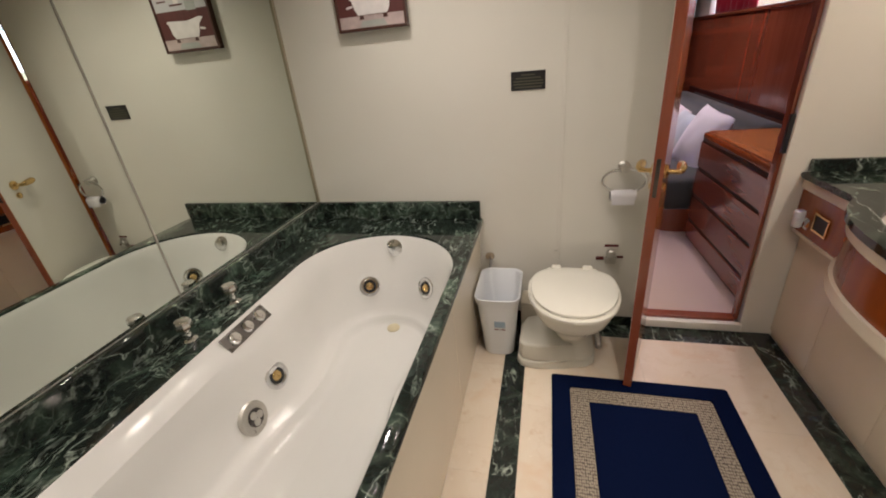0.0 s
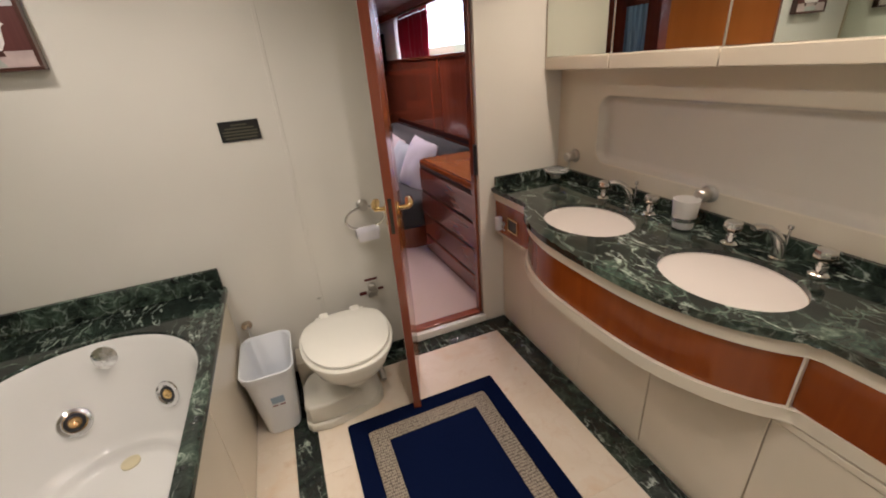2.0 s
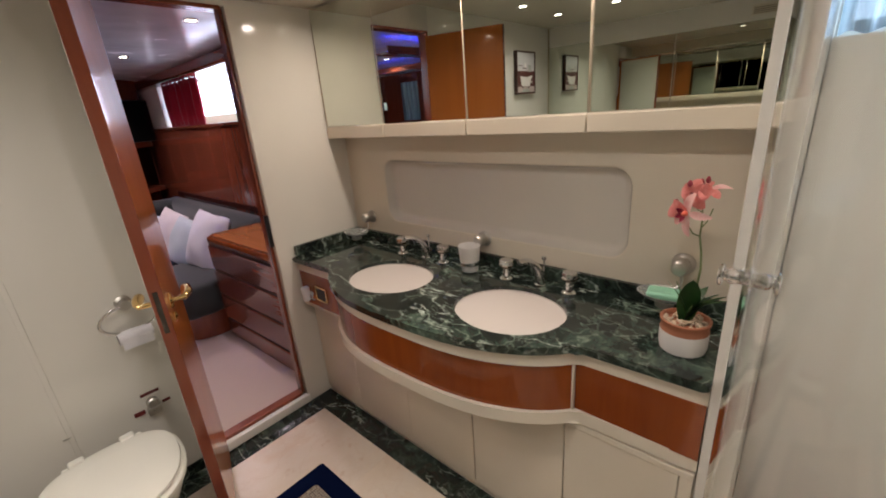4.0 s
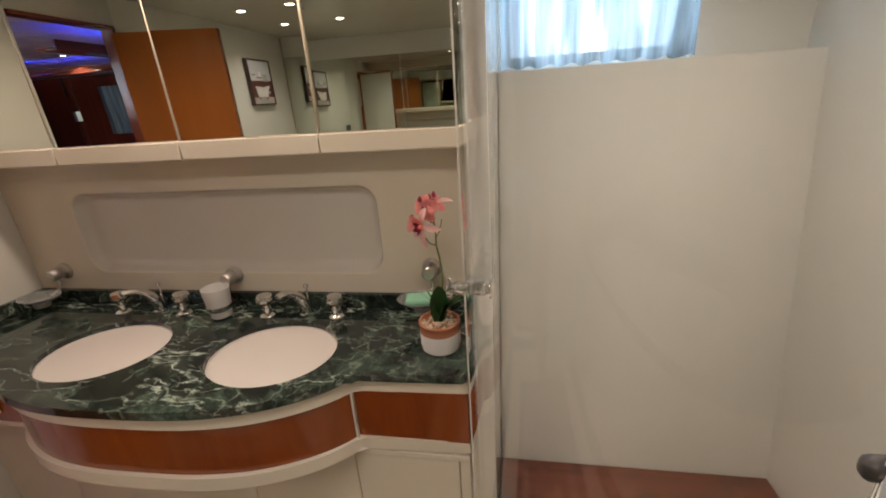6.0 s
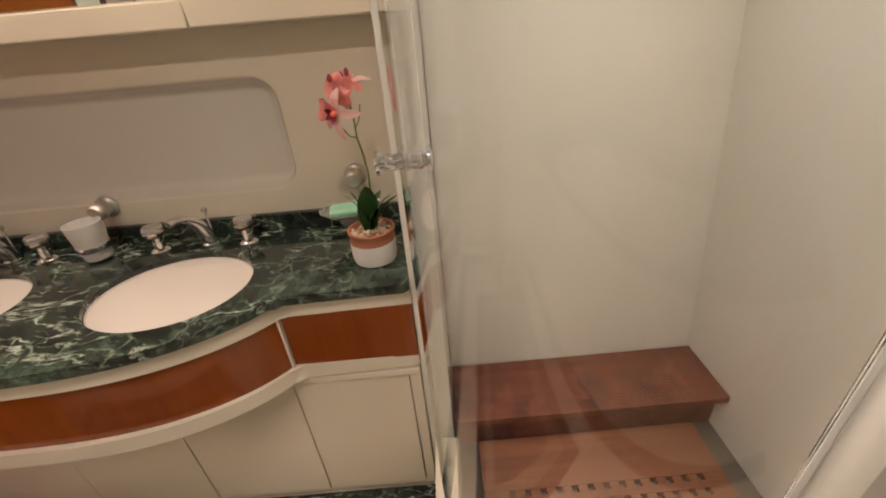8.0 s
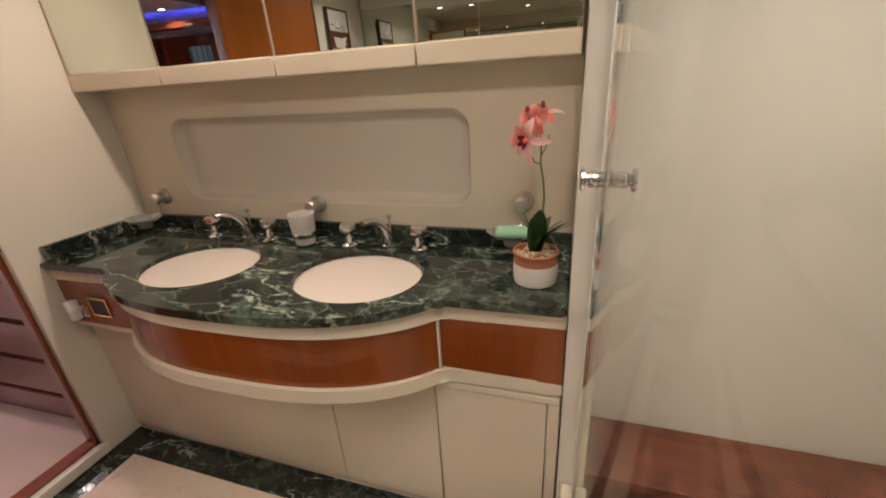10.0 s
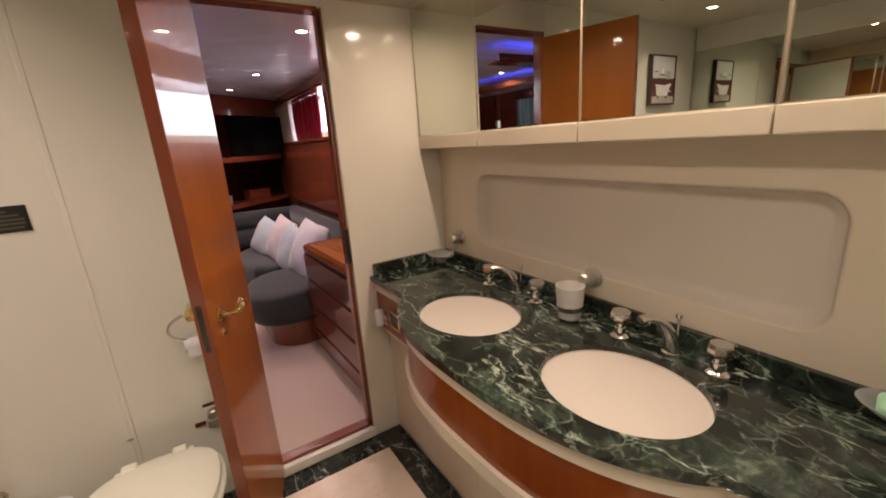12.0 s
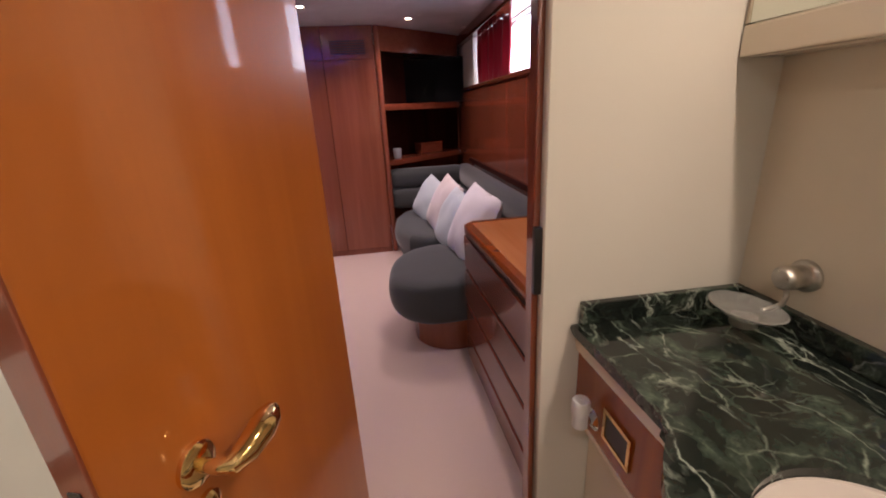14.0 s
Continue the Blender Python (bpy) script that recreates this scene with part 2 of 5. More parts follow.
def carpet(name, c, scale, sheen=0.15):
    m = Mat(name)
    n = m.noise(scale, 4, 0.7)
    b = m.noise(2.5, 4)
    col = m.ramp(n, [(0.25, tuple(v * 0.72 for v in c)), (0.75, c)])
    m.put(color=m.mix(m.ramp(b, [(0.35, 0.0), (0.7, 0.25)]), col, tuple(v * 0.8 for v in c)), rough=0.95, sheen=sheen, spec=0.05)
    m.bump(n, 0.5, 0.004)
    return m.m


CARPET = carpet("cabin_carpet", (0.66, 0.52, 0.45), 320)
NAVY = carpet("navy_pile", (0.003, 0.0075, 0.034), 260, 0.0)


def woven(name):
    m = Mat(name)
    w = m.t.nodes.new("ShaderNodeTexVoronoi")
    w.inputs["Scale"].default_value, w.inputs["Randomness"].default_value = 120.0, 0.35
    m.link(m.scaled((1.0, 0.62, 1.0)), w.inputs["Vector"])
    d = m.ramp(w.outputs["Distance"], [(0.30, (0.36, 0.31, 0.24)), (0.60, (0.075, 0.062, 0.052))])
    m.put(color=m.mix(m.ramp(m.noise(220, 3), [(0.3, 0.0), (0.8, 0.35)]), d, (0.24, 0.21, 0.18)), rough=0.95, spec=0.1)
    m.bump(w.outputs["Distance"], 0.6, 0.003)
    return m.m


WEAVE = woven("woven_border")
SOFA = fabric("charcoal_velour", (0.052, 0.058, 0.058), 500, 0.35, 0.15, 0.3)
PALEBLUE = fabric("pale_blue_silk", (0.46, 0.52, 0.56), 260, 0.15, 0.25)
PALEPINK = fabric("pale_pink_cotton", (0.60, 0.54, 0.54), 260, 0.12, 0.2)
WHITECLOTH = fabric("white_cotton", (0.72, 0.70, 0.74), 260, 0.1, 0.2)
RED = fabric("red_curtain", (0.42, 0.012, 0.035), 500, 0.3, 0.2)


def cloth_light(name, c, clear):
    """Sheer cloth that passes daylight."""
    m = Mat(name)
    t = m.t
    tr = t.nodes.new("ShaderNodeBsdfTranslucent")
    di = t.nodes.new("ShaderNodeBsdfDiffuse")
    cl = t.nodes.new("ShaderNodeBsdfTransparent")
    n = m.noise(30, 4, 0.6, m.scaled((0.3, 1.0, 0.05)))
    col = m.ramp(n, [(0.38, tuple(v * 0.45 for v in c)), (0.62, c)])
    m.link(col, tr.inputs[0])
    m.link(col, di.inputs[0])
    a = t.nodes.new("ShaderNodeMixShader")
    a.inputs[0].default_value = 0.4
    m.link(di.outputs[0], a.inputs[1])
    m.link(tr.outputs[0], a.inputs[2])
    b = t.nodes.new("ShaderNodeMixShader")
    m.link(m.ramp(m.noise(13, 3, 0.5, m.scaled((0.3, 1.0, 0.12))), [(0.56, clear), (0.70, clear + 0.14)]), b.inputs[0])
    m.link(a.outputs[0], b.inputs[1])
    m.link(cl.outputs[0], b.inputs[2])
    m.link(b.outputs[0], t.nodes["Material Output"].inputs[0])
    return m.m


SHEER = cloth_light("sheer_voile", (0.29, 0.35, 0.38), 0.03)

# ---------------------------------------------------------------- mesh helpers


def box(bm, lo, hi, bevel=0.0, seg=2):
    """A box between two corners, with rounded edges."""
    m = Matrix.LocRotScale([(a + b) / 2 for a, b in zip(lo, hi)], None, [abs(b - a) for a, b in zip(lo, hi)])
    r = bmesh.ops.create_cube(bm, size=1.0, matrix=m)
    if bevel > 0:
        edges = list({e for v in r["verts"] for e in v.link_edges})
        bmesh.ops.bevel(bm, geom=edges, offset=bevel, segments=seg, affect="EDGES", profile=0.5)
    return bm


def loft(bm, loops, closed=True, caps=(False, False)):
    """Skin between loops of points of the same number."""
    rows = [[bm.verts.new(p) for p in lp] for lp in loops]
    n = len(rows[0])
    for a, b in zip(rows, rows[1:]):
        for i in range(n if closed else n - 1):
            j = (i + 1) % n
            bm.faces.new((a[i], a[j], b[j], b[i]))
    if caps[0]:
        bm.faces.new(list(reversed(rows[0])))
    if caps[1]:
        bm.faces.new(rows[-1])
    return bm


def turned(bm, profile, m=None, n=24):
    """A turned body from (radius, height) pairs about z."""
    m = m or Matrix()
    loops = [[m @ Vector((r * math.cos(2 * math.pi * i / n), r * math.sin(2 * math.pi * i / n), z)) for i in range(n)] for r, z in profile]
    return loft(bm, loops, True, (profile[0][0] > 1e-5, profile[-1][0] > 1e-5))


def tube(bm, pts, r, n=12, closed=False):
    """A round bar along points; r may be one radius or one a point."""
    pts = [Vector(p) for p in pts]
    rs = r if isinstance(r, (list, tuple)) else [r] * len(pts)
    loops, up = [], None
    k = len(pts)
    for i, p in enumerate(pts):
        if closed:
            d = pts[(i + 1) % k] - pts[i - 1]
        else:
            d = pts[min(i + 1, k - 1)] - pts[max(i - 1, 0)]
        d.normalize()
        if up is None:
            up = Vector((0, 0, 1)) if abs(d.z) < 0.9 else Vector((1, 0, 0))
        side = d.cross(up).normalized()
        up = side.cross(d).normalized()
        loops.append([p + rs[i] * (math.cos(2 * math.pi * j / n) * side + math.sin(2 * math.pi * j / n) * up) for j in range(n)])
    if closed:
        loops.append(loops[0])
    return loft(bm, loops, True, (not closed, not closed))


def prism(bm, outline, z0, z1, bevel=0.0, seg=2):
    """A slab with the given outline (x, y)."""
    lo = [bm.verts.new((x, y, z0)) for x, y in outline]
    hi = [bm.verts.new((x, y, z1)) for x, y in outline]
    n = len(lo)
    top = bm.faces.new(hi)
    bot = bm.faces.new(list(reversed(lo)))
    for i in range(n):
        bm.faces.new((lo[i], lo[(i + 1) % n], hi[(i + 1) % n], hi[i]))
    if bevel > 0:
        bmesh.ops.bevel(bm, geom=list(set(top.edges) | set(bot.edges)), offset=bevel, segments=seg, affect="EDGES", profile=0.5)
    return bm


def arc(cx, cy, r, a0, a1, n):
    return [(cx + r * math.cos(radians(a0 + (a1 - a0) * i / n)), cy + r * math.sin(radians(a0 + (a1 - a0) * i / n))) for i in range(n + 1)]


def rounded(x0, y0, x1, y1, r, n=6):
    return arc(x1 - r, y1 - r, r, 0, 90, n) + arc(x0 + r, y1 - r, r, 90, 180, n) + arc(x0 + r, y0 + r, r, 180, 270, n) + arc(x1 - r, y0 + r, r, 270, 360, n)


def facing(p, n, roll=0.0):
    """A pose at p whose z axis points along n."""
    q = Vector(n).to_track_quat("Z", "Y").to_matrix().to_4x4()
    return Matrix.Translation(p) @ q @ pose(0, 0, 0, 0, 0, roll)


def flatten(me):
    """Large flat faces keep their own normal."""
    near = {}
    for p in me.polygons:
        for k in p.edge_keys:
            near.setdefault(k, []).append(p.index)
    area = [p.area for p in me.polygons]
    for p in me.polygons:
        around = [area[i] for k in p.edge_keys for i in near[k] if i != p.index]
        if len(p.vertices) > 8 or (around and p.area > 2e-4 and max(around) < p.area / 5):
            p.use_smooth = False


def mesh_of(name, bm, material, angle=38):
    bmesh.ops.recalc_face_normals(bm, faces=bm.faces)
    me = bpy.data.meshes.new(name)
    bm.to_mesh(me)
    bm.free()
    me.shade_smooth()
    me.set_sharp_from_angle(angle=radians(angle))
    flatten(me)
    me.materials.append(material)
    return me


def part(name, bm, material, parent, label=""):
    """One mesh under a thing or a part; the mesh is in the parent's own space."""
    ob = new(name, mesh_of(name, bm, material) if isinstance(bm, bmesh.types.BMesh) else bm)
    ob.parent = parent
    return tagged(ob, label)


def thing(name, label, category, m=None, group=""):
    """An empty base for a thing; m is its pose."""
    ob = new(name)
    ob.empty_display_size = 0.05
    if m is not None:
        ob.matrix_world = m
    return tagged(ob, label, category, group)


def solid(name, bm, material, label, category, group="", kind="", m=None):
    """A thing of one mesh."""
    ob = new(name, mesh_of(name, bm, material))
    if m is not None:
        ob.matrix_world = m
    return tagged(ob, label, category, group, kind)


def bmn():
    return bmesh.new()


def boxes(*bs):
    bm = bmesh.new()
    for b in bs:
        box(bm, *b)
    return bm


# ---------------------------------------------------------------- the bathroom's shell
NORTH, EAST, WEST, SOUTH, TOP = 2.31, 2.57, -0.21, -0.52, SOFFIT
DX0, DX1, DZ0, DZ1 = 1.56, 2.066, 0.055, 1.992

floor = solid("floor", boxes(((WEST - 0.06, SOUTH - 0.06, -0.08), (2.80, NORTH, -0.012))), FLOORSTONE, "cream marble bathroom floor with green marble borders", "floor", kind="structure")
solid("wall_north", boxes(((WEST - 0.06, NORTH, -0.08), (DX0, NORTH + 0.06, 2.19)), ((DX1, NORTH, -0.08), (2.95, NORTH + 0.06, 2.19)),
                          ((DX0, NORTH, DZ1), (DX1, NORTH + 0.06, 2.19)), ((DX0, NORTH, -0.08), (DX1, NORTH + 0.06, 0.03))),
      WALL, "glossy cream laminate wall with a doorway", "wall", kind="structure")
solid("wall_west", boxes(((WEST - 0.06, SOUTH - 0.06, -0.08), (WEST - 0.006, NORTH, 2.19))), WALL, "cream wall behind the tub mirrors", "wall", kind="structure")
solid("wall_south", boxes(((WEST - 0.006, SOUTH - 0.06, -0.08), (3.05, SOUTH, 2.19))), WALL, "glossy cream laminate wall", "wall", kind="structure")
solid("ceiling", boxes(((WEST - 0.06, SOUTH - 0.06, HIGH), (2.06, NORTH, HIGH + 0.06)), ((2.06, SOUTH - 0.06, SOFFIT), (3.05, NORTH, HIGH + 0.06), 0.006)), CEILING, "cream laminate ceiling with recessed spots", "ceiling", kind="structure")


def niche_wall():
    """The vanity wall, with its shallow rounded recess."""
    bm = bmn()
    y0, y1, z0, z1, r = 0.80, 2.02, 0.985, 1.305, 0.07
    yl, yh, zl, zh = 0.455, NORTH, -0.08, 2.12
    inner = rounded(y0, z0, y1, z1, r, 8)
    cy, cz = (y0 + y1) / 2, (z0 + z1) / 2
    outer = []
    for y, z in inner:
        dy, dz = y - cy, z - cz
        k = min((yh - cy) / dy if dy > 1e-6 else ((yl - cy) / dy if dy < -1e-6 else 9e9), (zh - cz) / dz if dz > 1e-6 else ((zl - cz) / dz if dz < -1e-6 else 9e9))
        outer.append((cy + dy * k, cz + dz * k))
    for y, z in ((yl, zl), (yh, zl), (yl, zh), (yh, zh)):
        i = min(range(len(outer)), key=lambda j: (outer[j][0] - y) ** 2 + (outer[j][1] - z) ** 2)
        outer[i] = (y, z)

    def inset(d):
        return rounded(y0 + d, z0 + d, y1 - d, z1 - d, max(r - d, 0.02), 8)

    loft(bm, [[(EAST, *p) for p in outer], [(EAST, *p) for p in inner], [(EAST + 0.004, *p) for p in inset(0.004)]], True, (False, False))
    box(bm, (EAST + 0.06, yl, zl), (EAST + 0.10, yh, zh))
    dish = loft(bmn(), [[(EAST + d, *p) for p in inset(k)] for d, k in ((0.004, 0.004), (0.012, 0.008), (0.030, 0.013), (0.040, 0.019), (0.046, 0.028), (0.048, 0.040))], True, (False, True))
    return bm, dish


wall_bm, dish_bm = niche_wall()
east = solid("wall_east", wall_bm, CREAM, "cream moulded wall with a shallow rounded recess", "wall", kind="structure")
part("recess", dish_bm, painted("grey_laminate", (0.66, 0.62, 0.55), 0.2, 0.05, 0.0), east, "slightly greyer smooth recess")

# floor pieces: cream slabs and green strips
slab_meshes = {}


def slab(x0, y0, x1, y1, mat, name):
    key = (round(x1 - x0, 3), round(y1 - y0, 3), mat.name)
    if key not in slab_meshes:
        w, d = x1 - x0 - 0.0007, y1 - y0 - 0.0007
        slab_meshes[key] = mesh_of(name, box(bmn(), (-w / 2, -d / 2, -0.012), (w / 2, d / 2, 0.0), 0.0003, 1), mat)
    ob = part(name, slab_meshes[key], None, floor)
    ob.location = ((x0 + x1) / 2, (y0 + y1) / 2, 0.0)
    return ob


# ---------------------------------------------------------------- doorway and door
lining = thing("door_frame", "varnished mahogany door lining with a brass strike plate", "door frame")
lining["kind"] = "structure"
part("jamb", boxes(((DX1 - 0.016, NORTH + 0.030, DZ0), (DX1, NORTH + 0.075, DZ1), 0.003)), MAHOGANY, lining)
part("jamb", boxes(((DX0, NORTH + 0.004, DZ0), (DX0 + 0.016, NORTH + 0.075, DZ1), 0.003)), MAHOGANY, lining)
part("head", boxes(((DX0 + 0.016, NORTH + 0.004, DZ1 - 0.016), (DX1 - 0.016, NORTH + 0.075, DZ1), 0.003)), MAHOGANY, lining)
part("sill", boxes(((DX0 - 0.01, NORTH - 0.012, 0.004), (DX1 + 0.01, NORTH + 0.02, 0.052), 0.006)), WHITE, lining, "white painted sill")
part("sill_strip", boxes(((DX0 + 0.016, NORTH + 0.02, 0.02), (DX1 - 0.016, NORTH + 0.075, 0.066), 0.004)), MAHOGANY, lining, "varnished wooden threshold strip")
part("strike_plate", boxes(((DX1 - 0.0185, NORTH + 0.012, 0.935), (DX1 - 0.0003, NORTH + 0.0298, 1.096), 0.002)), BLACK, lining, "dark metal strike plate")

HINGE, FREE = Vector((1.600, 2.300, 0.0)), Vector((1.449, 1.815, 0.0))
DL = (FREE - HINGE).length
ang = math.degrees(math.atan2(FREE.y - HINGE.y, FREE.x - HINGE.x))
door = thing("door", "varnished cherry cabin door, open, brass lever handles", "door", pose(HINGE.x, HINGE.y, 0.0, 0, 0, ang))
part("door_leaf", boxes(((0.0, -0.016, 0.022), (DL, 0.018, 1.955), 0.003)), CHERRY, door)
part("bath_face", boxes(((0.03, -0.0185, 0.05), (DL - 0.004, -0.0155, 1.94), 0.001, 1)), WALL, door, "cream laminate bathroom face")
part("edge_lipping", boxes(((DL - 0.001, -0.0165, 0.022), (DL + 0.003, 0.0185, 1.955), 0.001, 1)), MAHOGANY, door, "dark red varnished edge")
part("lock_face", boxes(((DL - 0.001, -0.007, 0.92), (DL + 0.0045, 0.007, 1.06), 0.0008)), DARKMETAL, door, "dark metal lock face plate")
for s in (1, -1):
    hz, hx = 0.992, DL - 0.092
    rose = part("rose", turned(bmn(), [(0.026, 0.0), (0.026, 0.006), (0.022, 0.010), (0.012, 0.012), (0.0, 0.012)], pose(hx, s * 0.018, hz, -90 * s, 0, 0)), GOLD, door, "round brass rose")
    bm = bmn()
    tube(bm, [(hx, s * 0.024, hz), (hx, s * 0.050, hz), (hx - 0.004, s * 0.062, hz), (hx - 0.022, s * 0.068, hz + 0.002), (hx - 0.048, s * 0.069, hz + 0.005), (hx - 0.070, s * 0.067, hz + 0.008), (hx - 0.084, s * 0.064, hz + 0.009),
              (hx - 0.088, s * 0.063, hz + 0.009)], [0.0085, 0.0085, 0.011, 0.015, 0.0175, 0.0165, 0.010, 0.002], 16)
    part("lever", bm, GOLD, door, "polished brass lever")
    part("keyhole", turned(bmn(), [(0.017, 0.0), (0.017, 0.006), (0.013, 0.009), (0.006, 0.012), (0.0, 0.012)], pose(hx, s * 0.018, hz - 0.060, -90 * s, 0, 0)), GOLD, door, "brass thumb turn")

# ---------------------------------------------------------------- bath
TX, TY1, TZ = 0.745, NORTH - 0.002, 0.64
TUBX, HALF, YFAR, YNEAR = 0.335, 0.365, 2.085, 0.33


def tub_loop(half, yfar, ynear, z, cx=TUBX, n=16, pinch=0.0):
    """Outline of the tub: round far end, softer near end, waisted lower down."""
    ry, q, k = min(0.37, half), min(0.22, half * 0.6), 14
    ya, yb = yfar - ry, ynear + q
    pts = [(cx + half * math.cos(math.pi * i / (2 * n)), ya + ry * math.sin(math.pi * i / (2 * n)), z) for i in range(2 * n + 1)]
    pts += [(cx - half, ya + (yb - ya) * i / k, z) for i in range(1, k)]
    pts += [(cx - half + q - q * math.cos(math.pi / 2 * i / n), ynear + q - q * math.sin(math.pi / 2 * i / n), z) for i in range(n + 1)]
    pts += [(cx + half - q + q * math.sin(math.pi / 2 * i / n), ynear + q - q * math.cos(math.pi / 2 * i / n), z) for i in range(n + 1)]
    pts += [(cx + half, yb + (ya - yb) * i / k, z) for i in range(1, k)]
    if pinch:
        pts = [(cx + (x - cx) * (1 - pinch * math.exp(-((y - 1.42) / 0.24) ** 2)), y, z) for x, y, z in pts]
    return pts


surround = thing("bath_surround", "polished green marble bath deck with cream front panel", "bath surround", pose(0, 0, 0))
bm = bmn()
hole = tub_loop(HALF, YFAR, YNEAR, 0)
x0, x1, y0, y1 = WEST + 0.004, TX, SOUTH + 0.004, TY1
hc = Vector((TUBX, 1.2))
outer = []
for hx, hy, _ in hole:
    d = Vector((hx, hy)) - hc
    kx = (x1 - hc.x) / d.x if d.x > 1e-6 else ((x0 - hc.x) / d.x if d.x < -1e-6 else 9e9)
    ky = (y1 - hc.y) / d.y if d.y > 1e-6 else ((y0 - hc.y) / d.y if d.y < -1e-6 else 9e9)
    k = min(kx, ky)
    outer.append((hc.x + d.x * k, hc.y + d.y * k))
for c in ((x1, y1), (x0, y1), (x0, y0), (x1, y0)):
    i = min(range(len(outer)), key=lambda j: (outer[j][0] - c[0]) ** 2 + (outer[j][1] - c[1]) ** 2)
    outer[i] = c


def grown(d):
    return [(x + (d if x >= x1 - 1e-4 else 0), y) for x, y in outer]


loft(bm, [[(x, y, TZ - 0.035) for x, y, _ in hole], [(x, y, TZ - 0.006) for x, y, _ in hole], [(x + (x - TUBX) * 0.012, y + 0.004 * (1 if y > 1.2 else -1), TZ) for x, y, _ in hole], [(*p, TZ) for p in grown(-0.006)],
          [(*p, TZ - 0.003) for p in grown(0.0)], [(*p, TZ - 0.010) for p in grown(0.004)], [(*p, TZ - 0.030) for p in grown(0.004)], [(*p, TZ - 0.035) for p in grown(0.0)]])
part("marble_deck", bm, MARBLE, surround)
part("splashback", boxes(((WEST + 0.028, NORTH - 0.024, TZ + 0.0005), (TX - 0.006, NORTH - 0.0015, 0.738), 0.004)), MARBLE, surround)
part("splashback", boxes(((WEST + 0.001, SOUTH + 0.004, TZ + 0.0005), (WEST + 0.026, NORTH - 0.0015, 0.738), 0.004)), MARBLE, surround)
part("front_panel", boxes(((TX - 0.035, SOUTH + 0.004, 0.001), (TX - 0.018, 1.595, TZ - 0.036), 0.002), ((TX - 0.035, 1.599, 0.001), (TX - 0.018, NORTH - 0.002, TZ - 0.036), 0.002)), CREAM, surround, "glossy cream front panel")
bath = thing("bathtub", "white acrylic whirlpool bathtub set in the marble deck", "bathtub", pose(0, 0, 0))
LEVELS = [(0.366, 2.086, 0.329, 0.632, 0.0), (0.360, 2.080, 0.335, 0.622, 0.0), (0.352, 2.072, 0.345, 0.605, 0.0), (0.345, 2.058, 0.36, 0.57, 0.01), (0.338, 2.04, 0.38, 0.52, 0.05), (0.328, 2.02, 0.40, 0.45, 0.11), (0.315, 1.995, 0.44, 0.38, 0.16),
          (0.302, 1.968, 0.48, 0.320, 0.19), (0.292, 1.952, 0.50, 0.280, 0.21), (0.276, 1.940, 0.52, 0.258, 0.24), (0.248, 1.930, 0.54, 0.249, 0.27), (0.236, 1.926, 0.55, 0.244, 0.28), (0.226, 1.920, 0.56, 0.228, 0.28), (0.212, 1.912, 0.575, 0.212, 0.27), (0.194, 1.900, 0.60, 0.205, 0.25),
          (0.15, 1.78, 0.68, 0.201, 0.15), (0.07, 1.58, 0.80, 0.198, 0.0)]
LEDGE = {0.605: 0.012, 0.57: 0.040, 0.52: 0.036, 0.45: 0.016}


def ledged(loop, z):
    """Push the wall side inwards, so that a sloping ledge runs under the rim."""
    d = LEDGE.get(z, 0.0)
    out = []
    for x, y, zz in loop:
        k = max(0.0, min(1.0, (1.95 - y) / 0.6)) * max(0.0, min(1.0, (TUBX - x) / 0.25))
        out.append((x + d * k * k * (3 - 2 * k), y, zz))
    return out


part("shell", loft(bmn(), [ledged(tub_loop(h, a, b, z, pinch=p), z) for h, a, b, z, p in LEVELS], True, (False, True)), ACRYLIC, bath)

# mirrors over the bath
JOINT = painted("joint_grey", (0.36, 0.34, 0.29), 0.35)
for i, (a, b) in enumerate(((1.292, NORTH - 0.002), (0.38, 1.288), (SOUTH + 0.002, 0.376))):
    w = thing("wall_mirror", "frameless mirror pane covering the wall over the bath", "mirror", pose(WEST, (a + b) / 2, 0.74), "bath mirrors")
    h = (b - a) / 2
    part("pane", boxes(((-0.005, -h, 0.0), (0.0, h, 1.965 - 0.74))), MIRROR, w)
    part("edge", boxes(((-0.005, -h - 0.0038, 0.0), (0.0025, -h + 0.003, 1.965 - 0.74), 0.001, 1)), JOINT, w, "narrow grey joint strip")

solid("mirror_trim", boxes(((WEST + 0.0005, NORTH - 0.012, 0.7385), (WEST + 0.010, NORTH - 0.0003, HIGH - 0.001), 0.002)), painted("beige_trim", (0.42, 0.36, 0.26), 0.35), "narrow beige trim at the mirror's edge", "trim", kind="structure")

wv = thing("wall_vent", "small white slatted air vent above the mirror", "vent", pose(WEST - 0.0055, 0.72, 2.0))
part("frame", boxes(((0.0, -0.10, 0.0), (0.008, 0.10, 0.010), 0.001), ((0.0, -0.10, 0.060), (0.008, 0.10, 0.070), 0.001), ((0.0, -0.10, 0.0101), (0.008, -0.09, 0.0599), 0.001), ((0.0, 0.09, 0.0101), (0.008, 0.10, 0.0599), 0.001)), CREAM, wv)
part("backing", boxes(((0.0, -0.0899, 0.0101), (0.002, 0.0899, 0.0599))), GAP, wv)
for k in range(4):
    part("slat", boxes(((0.0021, -0.0899, 0.014 + k * 0.0125), (0.008, 0.0899, 0.021 + k * 0.0125), 0.001)), CREAM, wv)

# ---------------------------------------------------------------- vanity
VY0, VY1 = 0.48, NORTH - 0.002


